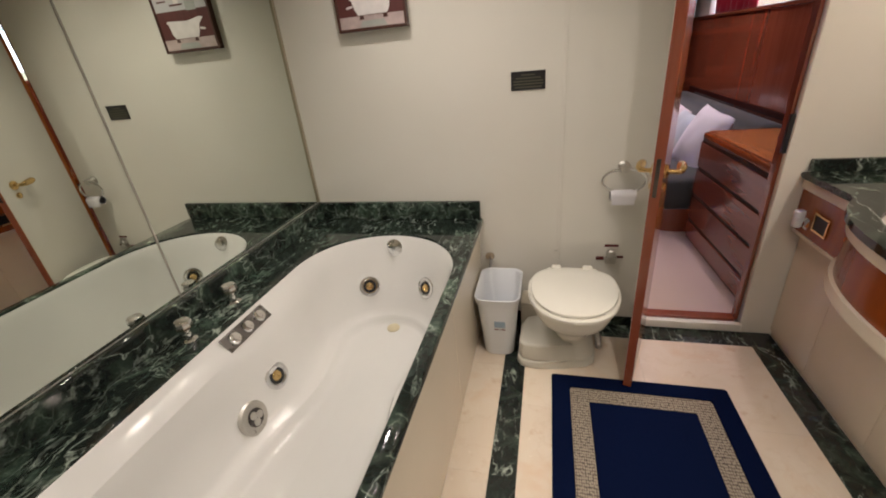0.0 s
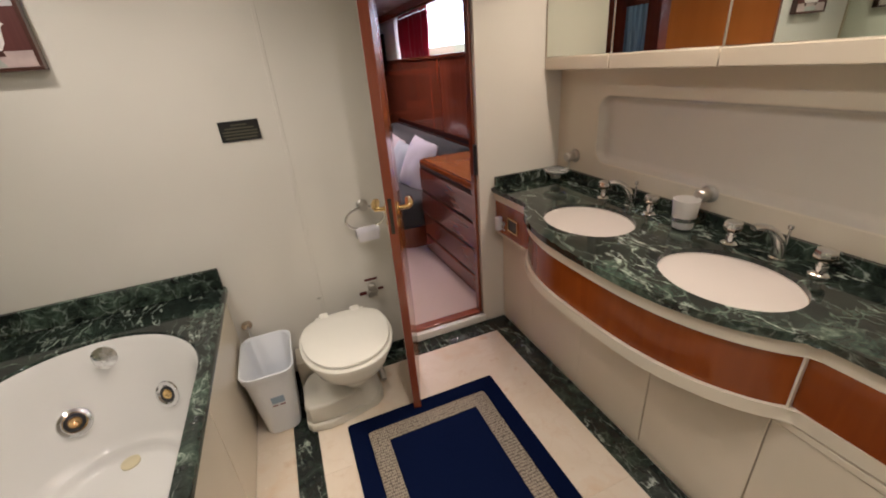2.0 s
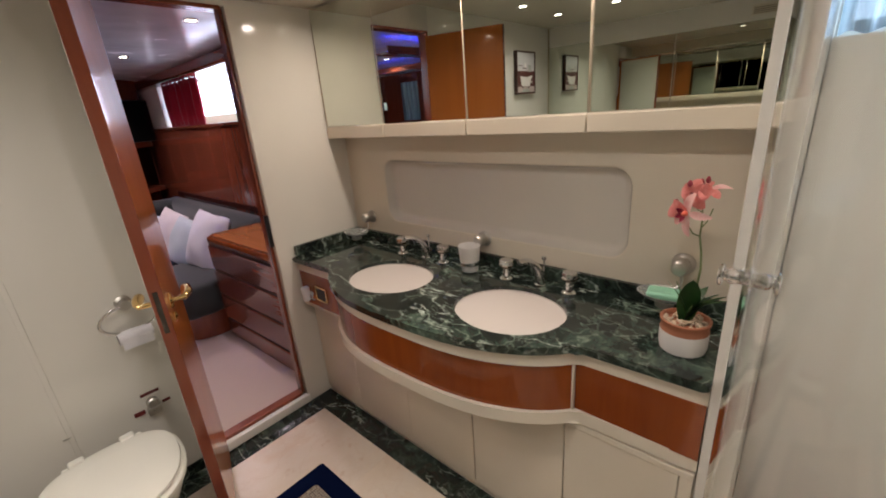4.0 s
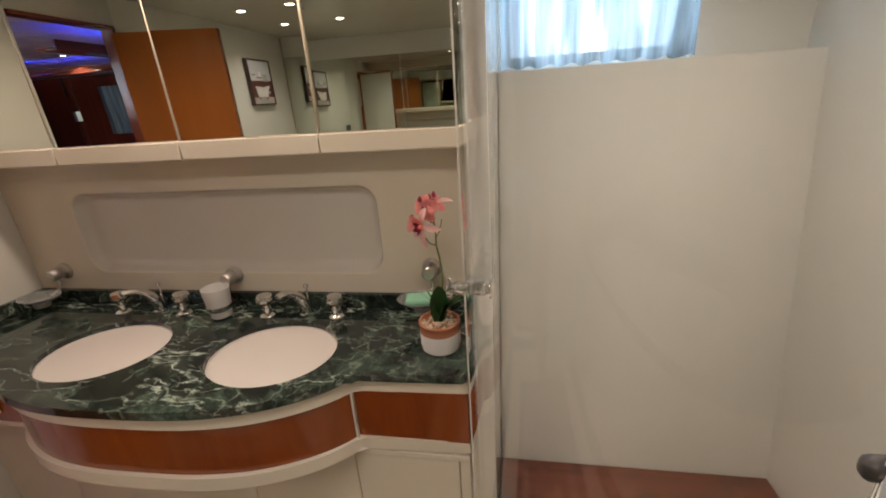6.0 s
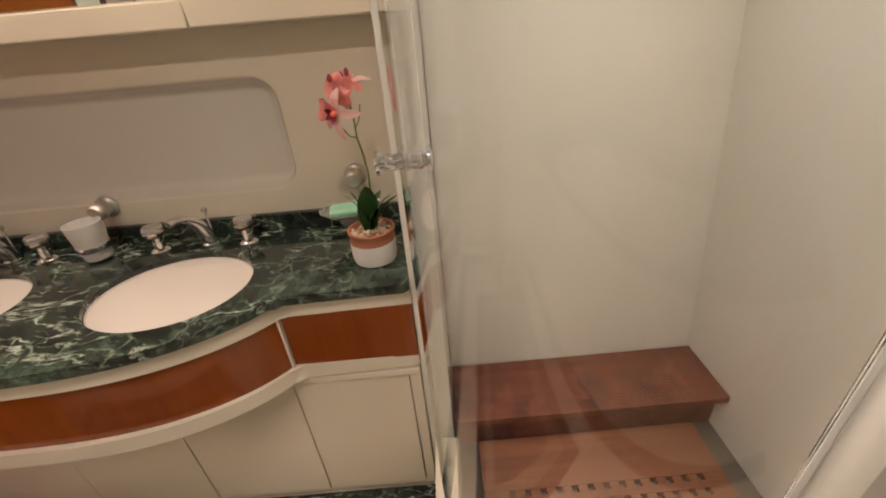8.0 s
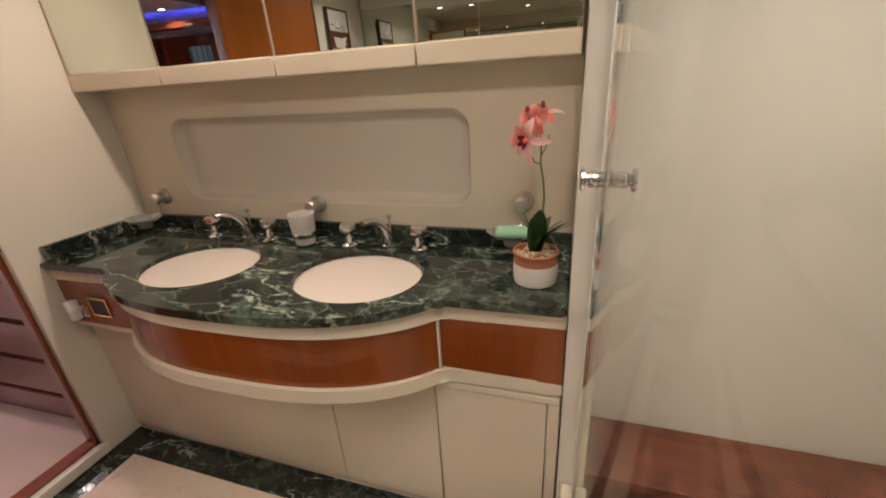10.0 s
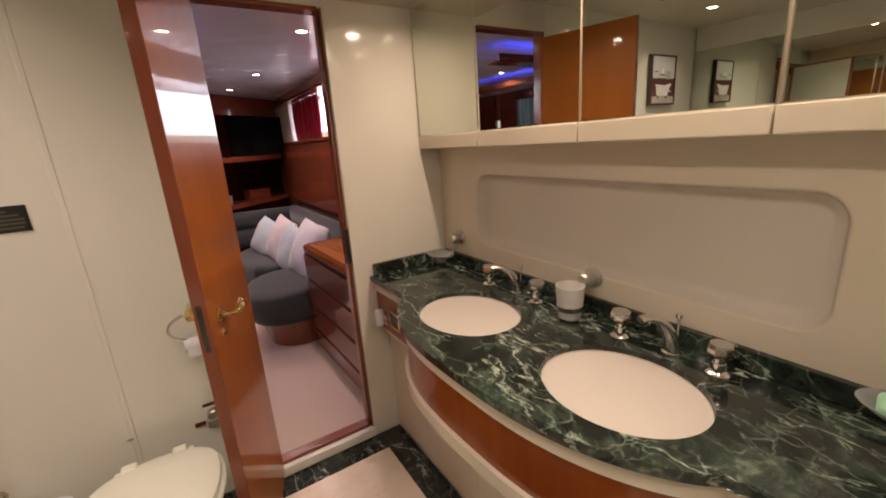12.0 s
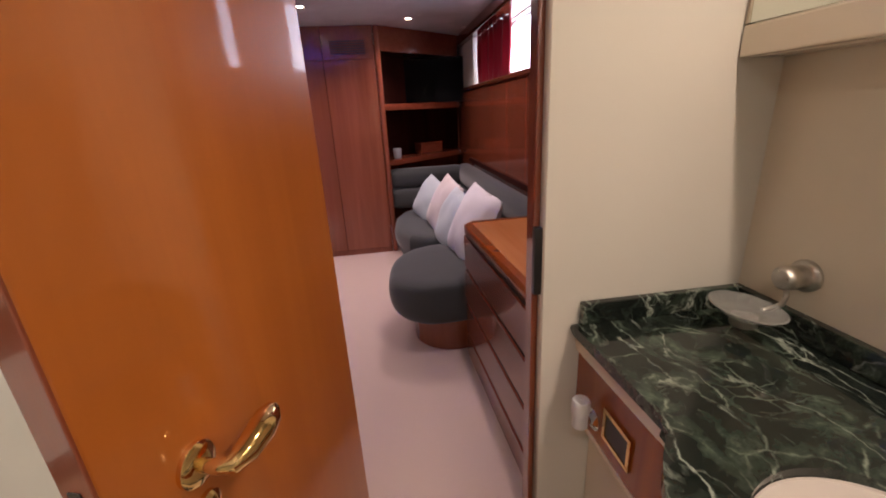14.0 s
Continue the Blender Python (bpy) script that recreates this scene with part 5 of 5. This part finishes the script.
# socket and door holder on the vanity's side panel
sk = thing("shaver_socket", "black shaver socket in a polished brass frame", "socket", pose(2.1595, 2.120, 0.686))
part("frame", boxes(((-0.006, -0.050, -0.040), (0.0, 0.050, -0.030), 0.001), ((-0.006, -0.050, 0.030), (0.0, 0.050, 0.040), 0.001), ((-0.006, -0.050, -0.0295), (0.0, -0.040, 0.0295), 0.001), ((-0.006, 0.040, -0.0295), (0.0, 0.050, 0.0295), 0.001)), GOLD, sk, "brass frame")
part("insert", boxes(((-0.003, -0.0395, -0.0295), (0.0, 0.0395, 0.0295))), BLACK, sk, "black socket insert")
hk = thing("door_holder", "white capped chrome door holder on the side panel", "door holder", pose(2.1595, 2.212, 0.672))
part("base", turned(bmn(), [(0.026, 0.0), (0.026, 0.004), (0.018, 0.010), (0.010, 0.014), (0.010, 0.030)], facing((0, 0, -0.015), (-1, 0, 0)), 22), CHROME, hk)
part("cap", turned(bmn(), [(0.012, -0.03), (0.018, -0.026), (0.018, 0.008), (0.0205, 0.011), (0.0205, 0.040), (0.018, 0.045), (0.005, 0.046), (0.004, 0.042), (0.0, 0.041)], pose(-0.036, 0, 0.0), 22), PLASTIC, hk, "white plastic cap")

# ---------------------------------------------------------------- on the north wall
sign = thing("notice_plate", "small black engraved notice plate with light lettering", "sign", pose(0.985, NORTH - 0.0005, 1.306))
part("plate", boxes(((-0.076, -0.004, -0.040), (0.076, 0.0, 0.040), 0.0015)), BLACK, sign)
for z, w in ((0.024, 0.030), (0.011, 0.055), (-0.002, 0.066), (-0.014, 0.066), (-0.027, 0.060)):
    part("text_line", boxes(((-w, -0.0046, z - 0.0028), (w, -0.0041, z + 0.0028))), plain("engraving", color=(0.09, 0.085, 0.055), rough=0.5), sign, "line of unreadable light lettering")

art = thing("framed_picture", "framed print of a white claw-foot bathtub on brown panelling", "picture", pose(0.291, NORTH - 0.0005, 1.575))
FRAMEWOOD = wooden("dark_frame", (0.05, 0.018, 0.012), (0.09, 0.03, 0.02), 0.4)
pw, ph, pd = 0.168, 0.345, 0.034
part("frame", boxes(((-pw, -pd, 0.0), (pw, -0.001, 0.012), 0.002), ((-pw, -pd, ph - 0.012), (pw, -0.001, ph), 0.002), ((-pw, -pd, 0.0121), (-pw + 0.012, -0.001, ph - 0.0121), 0.002), ((pw - 0.012, -pd, 0.0121), (pw, -0.001, ph - 0.0121), 0.002)), FRAMEWOOD, art)
part("backing", boxes(((-pw + 0.0121, -pd + 0.006, 0.0121), (pw - 0.0121, -0.001, ph - 0.0121))), painted("print_grey", (0.52, 0.51, 0.52), 0.5, 0.15), art, "grey painted upper wall")
f0 = -pd + 0.006


def flat(name, pts, mat, layer, label=""):
    bm = bmn()
    y = f0 - 0.0006 * layer
    loft(bm, [[(x, y, z) for x, z in pts], [(x, y - 0.0004, z) for x, z in pts]], True, (True, True))
    part(name, bm, mat, art, label)


PRINTBROWN = wooden("print_brown", (0.075, 0.020, 0.018), (0.12, 0.035, 0.03), 0.5, (60, 60, 1.5), 0.0)
PRINTWHITE = painted("print_white", (0.72, 0.68, 0.66), 0.5, 0.15, 0.0, 60)
PRINTPINK = painted("print_floor", (0.50, 0.40, 0.38), 0.5, 0.3, 0.0, 60)
PRINTGREY = painted("print_rug", (0.36, 0.38, 0.35), 0.5, 0.15, 0.0, 60)
x0, x1 = -pw + 0.0125, pw - 0.0125
flat("printed_panelling", [(x0, 0.060), (x1, 0.060), (x1, 0.185), (x0, 0.185)], PRINTBROWN, 1, "brown panelling")
flat("printed_floor", [(x0, 0.0125), (x1, 0.0125), (x1, 0.060), (x0, 0.060)], PRINTPINK, 1, "pinkish floor")
flat("printed_rug", [(-0.06, 0.014), (0.075, 0.014), (0.06, 0.040), (-0.045, 0.040)], PRINTGREY, 2)
flat("printed_bathtub", [(-0.062, 0.062), (0.078, 0.062), (0.092, 0.082), (0.100, 0.128), (0.112, 0.137), (0.100, 0.143), (-0.02, 0.137), (-0.095, 0.150), (-0.118, 0.146), (-0.085, 0.118), (-0.075, 0.085)], PRINTWHITE, 3, "white claw-foot bathtub")
for fx in (-0.045, 0.07):
    flat("printed_foot", [(fx - 0.012, 0.045), (fx + 0.012, 0.045), (fx + 0.008, 0.062), (fx - 0.008, 0.062)], FRAMEWOOD, 3)
flat("printed_taps", [(-0.115, 0.090), (-0.085, 0.094), (-0.085, 0.104), (-0.115, 0.098)], PRINTWHITE, 2)
flat("printed_towel", [(-0.09, 0.180), (-0.035, 0.180), (-0.03, 0.235), (-0.095, 0.235)], PRINTGREY, 2)
flat("printed_shelf", [(-0.02, 0.205), (0.06, 0.205), (0.06, 0.213), (-0.02, 0.213)], PRINTBROWN, 2)
flat("printed_shelf", [(0.075, 0.225), (0.13, 0.225), (0.13, 0.232), (0.075, 0.232)], PRINTBROWN, 2)
flat("printed_bottle", [(0.0, 0.2135), (0.03, 0.2135), (0.028, 0.25), (0.002, 0.25)], PRINTWHITE, 3)

seamp = thing("wall_joint", "narrow cream cover strip over a wall joint", "trim")
seamp["kind"] = "structure"
part("strip", boxes(((1.136, NORTH - 0.0025, 0.02), (1.152, NORTH - 0.0003, HIGH - 0.001), 0.001, 1)), WALL, seamp)

tp = thing("toilet_roll_holder", "chrome ring toilet roll holder with a white roll", "toilet roll holder", pose(1.425, NORTH - 0.0005, 0.90))
part("rosette", turned(bmn(), [(0.028, 0.0), (0.028, 0.008), (0.020, 0.016), (0.018, 0.040), (0.021, 0.046), (0.018, 0.054), (0.0, 0.056)], facing((0, 0, 0), (0, -1, 0)), 24), STEEL, tp)
ring = [(-0.0 + (0.045 if a > 180 else 0.0) * 0 + 0.095 * math.cos(radians(a)) * 1.0, -0.045, -0.055 + 0.056 * math.sin(radians(a))) for a in range(0, 360, 12)]
part("ring", tube(bmn(), ring, 0.0065, 10, True), CHROME, tp, "oval chrome ring")
bm = bmn()
turned(bm, [(0.021, -0.056), (0.026, -0.056), (0.026, 0.056), (0.021, 0.056), (0.021, -0.056)], Matrix.Translation((0.0, -0.045, -0.125)) @ pose(0, 0, 0, 0, 90, 0), 28)
part("paper_roll", bm, WHITECLOTH, tp, "thin white paper roll")
part("hanging_sheet", boxes(((-0.05, -0.0725, -0.165), (0.05, -0.0715, -0.125))), WHITECLOTH, tp, "loose end of paper")

vl = thing("flush_valve", "small chrome flush valve with dark red tabs", "valve", pose(1.405, NORTH - 0.0005, 0.425))
part("body", boxes(((-0.026, -0.03, -0.030), (0.026, -0.0005, 0.006), 0.006)), STEEL, vl)
part("knob", turned(bmn(), [(0.022, 0.0), (0.022, 0.022), (0.016, 0.028), (0.0, 0.029)], facing((0, -0.0, 0.022), (0, -1, 0)), 20), STEEL, vl)
REDTAB = plain("dark_red_tab", color=(0.10, 0.012, 0.012), rough=0.4)
for a, b in (((-0.07, -0.018), (-0.032, 0.0)), ((0.032, -0.006), (0.062, 0.006)), ((-0.032, 0.058), (0.034, 0.070))):
    part("tab", boxes(((a[0], -0.006, a[1]), (b[0], -0.0005, b[1]), 0.001)), REDTAB, vl, "dark red tab")
part("label_strip", boxes(((-0.03, -0.003, 0.049), (0.03, -0.0005, 0.056))), WHITE, vl)
solid("screw_cap", boxes(((1.122, NORTH - 0.006, 0.452), (1.143, NORTH - 0.0004, 0.457), 0.001)), STEEL, "tiny steel clip at the wall joint's foot", "clip")
base = solid("baseboard", boxes(((TX - 0.016, NORTH - 0.012, 0.0005), (DX0 - 0.012, NORTH - 0.0004, 0.055), 0.002)), MARBLE, "dark green marble skirting", "baseboard", kind="structure")

# ---------------------------------------------------------------- toilet, bin, brush, rug


def egg(cx, cy, hw, front_len, back_len, z, n=40, sq=2.3):
    """An egg outline: rounder front towards -y."""
    pts = []
    for i in range(n):
        a = 2 * math.pi * i / n
        c, s = math.cos(a), math.sin(a)
        x = hw * (abs(c) ** (2 / sq)) * (1 if c > 0 else -1)
        L = back_len if s > 0 else front_len
        y = L * (abs(s) ** (2 / (2.8 if s > 0 else 2.1))) * (1 if s > 0 else -1)
        pts.append((cx + x, cy + y, z))
    return pts


wc = thing("toilet", "white marine toilet with closed lid on a moulded base", "toilet", pose(1.208, 2.015, 0.0))
lid = loft(bmn(), [egg(0, 0, 0.190, 0.248, 0.165, 0.408), egg(0, 0, 0.195, 0.252, 0.170, 0.414), egg(0, 0, 0.193, 0.250, 0.167, 0.422), egg(0, -0.002, 0.174, 0.229, 0.150, 0.429), egg(0, -0.005, 0.10, 0.14, 0.10, 0.432)], True, (True, True))
part("lid", lid, PORCELAIN, wc)
st = loft(bmn(), [egg(0, 0, 0.199, 0.256, 0.172, 0.378), egg(0, 0, 0.207, 0.266, 0.174, 0.386), egg(0, 0, 0.207, 0.266, 0.174, 0.400), egg(0, 0, 0.200, 0.258, 0.170, 0.4065)], True, (True, True))
part("seat", st, PORCELAIN, wc)
bowl = loft(bmn(), [egg(0, 0.0, 0.080, 0.10, 0.11, 0.175), egg(0, 0, 0.092, 0.125, 0.115, 0.225), egg(0, 0, 0.130, 0.180, 0.14, 0.262), egg(0, 0, 0.172, 0.232, 0.16, 0.308), egg(0, 0, 0.188, 0.248, 0.165, 0.350), egg(0, 0, 0.188, 0.248, 0.165, 0.377)], True, (True, True))
part("bowl", bowl, PORCELAIN, wc)
for hx in (-0.075, 0.075):
    part("hinge_cap", pill((hx - 0.024, 0.135, 0.408), (hx + 0.024, 0.175, 0.436), 0.009), PORCELAIN, wc)
bo = [(-0.255, -0.085), (-0.235, -0.115), (-0.16, -0.128), (-0.10, -0.118), (-0.04, -0.098), (0.02, -0.098), (0.075, -0.085), (0.112, -0.05), (0.122, 0.0), (0.118, 0.10), (0.09, 0.17), (-0.12, 0.17), (-0.22, 0.13), (-0.252, 0.06)]
BASEGREY = painted("moulded_base", (0.66, 0.64, 0.56), 0.35, 0.06, 0.0)
part("foot", prism(bmn(), bo, 0.0005, 0.045, 0.010, 3), BASEGREY, wc, "grey-white moulded foot")
inner = [(x * 0.955 - 0.003, y * 0.95) for x, y in bo]
part("pump_housing", prism(bmn(), [p for p in inner if p[0] < 0.03], 0.0455, 0.140, 0.012, 3), BASEGREY, wc, "moulded pump housing")
part("pedestal", loft(bmn(), [egg(0.022, 0.03, 0.094, 0.120, 0.12, 0.0455), egg(0.022, 0.03, 0.090, 0.116, 0.12, 0.08), egg(0.014, 0.02, 0.076, 0.098, 0.11, 0.125), egg(0.006, 0.01, 0.066, 0.082, 0.105, 0.165), egg(0.0, 0.0, 0.076, 0.094, 0.11, 0.195)], True, (True, True)), BASEGREY, wc)
part("hinge_bar", boxes(((-0.12, 0.135, 0.4067), (0.12, 0.170, 0.420), 0.006)), PORCELAIN, wc)
for hx in (-0.03, 0.035):
    part("bolt", turned(bmn(), [(0.010, 0.0), (0.010, 0.006), (0.006, 0.010), (0.0, 0.0105)], facing((hx, -0.118, 0.222), (0, -1, -0.5)), 12), STEEL, wc, "steel bolt")
solid("pipe_box", box(bmn(), (0.955, 2.16, 0.0005), (1.075, NORTH - 0.013, 0.205), 0.006), CREAM, "small cream pipe box behind the bin", "box")
hose = solid("flush_hose", tube(bmn(), [(1.330, 2.20, 0.012), (1.345, 2.17, 0.03), (1.352, 2.14, 0.045), (1.352, 2.10, 0.045), (1.35, 2.06, 0.03)], 0.016), STEEL, "short grey flexible hose beside the toilet", "hose")

bin_ = thing("waste_bin", "tall white plastic waste bin, open and empty", "waste bin", pose(0.852, 2.098, 0.0))
bin_.scale = (1.05, 1.05, 1.075)


def bin_loop(hx, hy, r, z, tilt=0.0):
    return [(x, y, z + tilt * y) for x, y in rounded(-hx, -hy, hx, hy, r, 6)]


bm = loft(bmn(), [bin_loop(0.068, 0.116, 0.045, 0.001), bin_loop(0.072, 0.121, 0.047, 0.006), bin_loop(0.097, 0.148, 0.050, 0.303), bin_loop(0.104, 0.155, 0.052, 0.306), bin_loop(0.108, 0.159, 0.052, 0.335), bin_loop(0.105, 0.156, 0.050, 0.338), bin_loop(0.098, 0.149, 0.048, 0.330),
                  bin_loop(0.072, 0.120, 0.045, 0.012)], True, (True, True))
part("body", bm, PLASTIC, bin_)
part("sticker", (lambda b: (bmesh.ops.transform(b, matrix=pose(0.012, -0.1398, 0.196, 5.5, 0, 0), verts=b.verts), b)[1])(boxes(((-0.026, -0.0012, -0.018), (0.026, 0.0, 0.018)))), painted("sticker_blue", (0.30, 0.40, 0.52), 0.4), bin_, "small blue-grey sticker")
for dx in (-0.016, 0.014):
    part("sticker_text", (lambda b: (bmesh.ops.transform(b, matrix=pose(0.012 + dx, -0.1370, 0.166, 5.5, 0, 0), verts=b.verts), b)[1])(boxes(((-0.011, -0.0012, -0.003), (0.011, 0.0, 0.003)))), plain("sticker_ink", color=(0.22, 0.08, 0.10), rough=0.5), bin_)
br = thing("toilet_brush", "steel toilet brush with a round grip behind the bin", "toilet brush", pose(0.785, 2.275, 0.0))
part("holder", turned(bmn(), [(0.030, 0.0005), (0.030, 0.14), (0.027, 0.142), (0.0, 0.143)], None, 20), STEEL, br)
part("handle", tube(bmn(), [(0, 0, 0.14), (0.0, -0.004, 0.30), (0.0, -0.008, 0.415)], 0.007), STEEL, br)
part("grip", turned(bmn(), [(0.009, 0.0), (0.023, 0.006), (0.026, 0.018), (0.020, 0.030), (0.0, 0.033)], pose(0, -0.008, 0.415), 20), BRASSED, br, "round metal grip")

rug = thing("bath_mat", "navy blue bath mat with a woven beige border band", "mat", pose(1.492, 1.24, 0.0))
RX, RY = 0.372, 0.622


def ringmat(hx0, hy0, hx1, hy1, z):
    bm = bmn()
    o, i = rounded(-hx0, -hy0, hx0, hy0, 0.012, 3), rounded(-hx1, -hy1, hx1, hy1, 0.006, 3)
    loft(bm, [[(*p, 0.0006) for p in i], [(*p, z - 0.002) for p in i], [(p[0] * 1.004, p[1] * 1.003, z) for p in i], [(p[0] * 0.994, p[1] * 0.996, z) for p in o], [(*p, z - 0.003) for p in o], [(*p, 0.0006) for p in o]])
    return bm


part("outer_border", ringmat(RX, RY, RX - 0.080, RY - 0.078, 0.012), NAVY, rug)
part("woven_band", ringmat(RX - 0.0802, RY - 0.0782, RX - 0.160, RY - 0.158, 0.0095), WEAVE, rug, "woven beige and brown band")
part("inner_field", prism(bmn(), rounded(-RX + 0.1602, -RY + 0.1582, RX - 0.1602, RY - 0.1582, 0.006, 3), 0.0006, 0.012, 0.002), NAVY, rug)

# ---------------------------------------------------------------- recessed lamps


def downlight(x, y, z, label):
    d = thing("downlight", label, "ceiling lamp", pose(x, y, z), "recessed spots")
    part("rim", turned(bmn(), [(0.040, 0.0), (0.040, -0.003), (0.036, -0.006), (0.030, -0.005), (0.028, 0.0)], None, 24), CHROME, d)
    part("lamp_face", turned(bmn(), [(0.028, -0.001), (0.0, -0.0012)], None, 20), LAMPFACE, d)


# the three added fill spots get the same rim and face
for x, y, z in BATH_SPOTS_AND_FILL:
    downlight(x, y, z - 0.0005, "small chrome recessed spot lamp, lit, three of the set added as fill")
for x, y in CABIN_LIGHTS:
    downlight(x, y, CTOP - 0.0005, "small recessed spot lamp in the cabin, lit")

# ---------------------------------------------------------------- floor pieces
GS0, GS1 = 0.886, 0.990
for y0, y1 in ((SOUTH, 0.1), (0.1, 0.7), (0.7, 1.3), (1.3, 1.9), (1.9, NORTH)):
    slab(TX - 0.018, y0, GS0, y1, FLOORSTONE, "cream_slab")
    slab(GS0, y0, GS1, y1, MARBLE, "green_strip")
for y0, y1 in ((SOUTH, 0.1), (0.1, 0.62), (0.62, 1.14), (1.14, 1.66), (1.66, 2.19)):
    for x0, x1 in ((GS1, 1.54), (1.54, 2.088)):
        if x0 > 1.5 and y1 == 0.62:
            slab(x0, y0, x1, 0.46, FLOORSTONE, "cream_slab")
            slab(x0, 0.46, x1, 0.565, MARBLE, "green_strip")
            slab(x0, 0.565, x1, y1, FLOORSTONE, "cream_slab")
        else:
            slab(x0, y0, x1, y1, FLOORSTONE, "cream_slab")
    slab(2.088, y0, 2.21, y1, MARBLE, "green_strip")
for x0, x1 in ((GS1, 1.6), (1.6, 2.21)):
    slab(x0, 2.19, x1, NORTH, MARBLE, "green_strip")
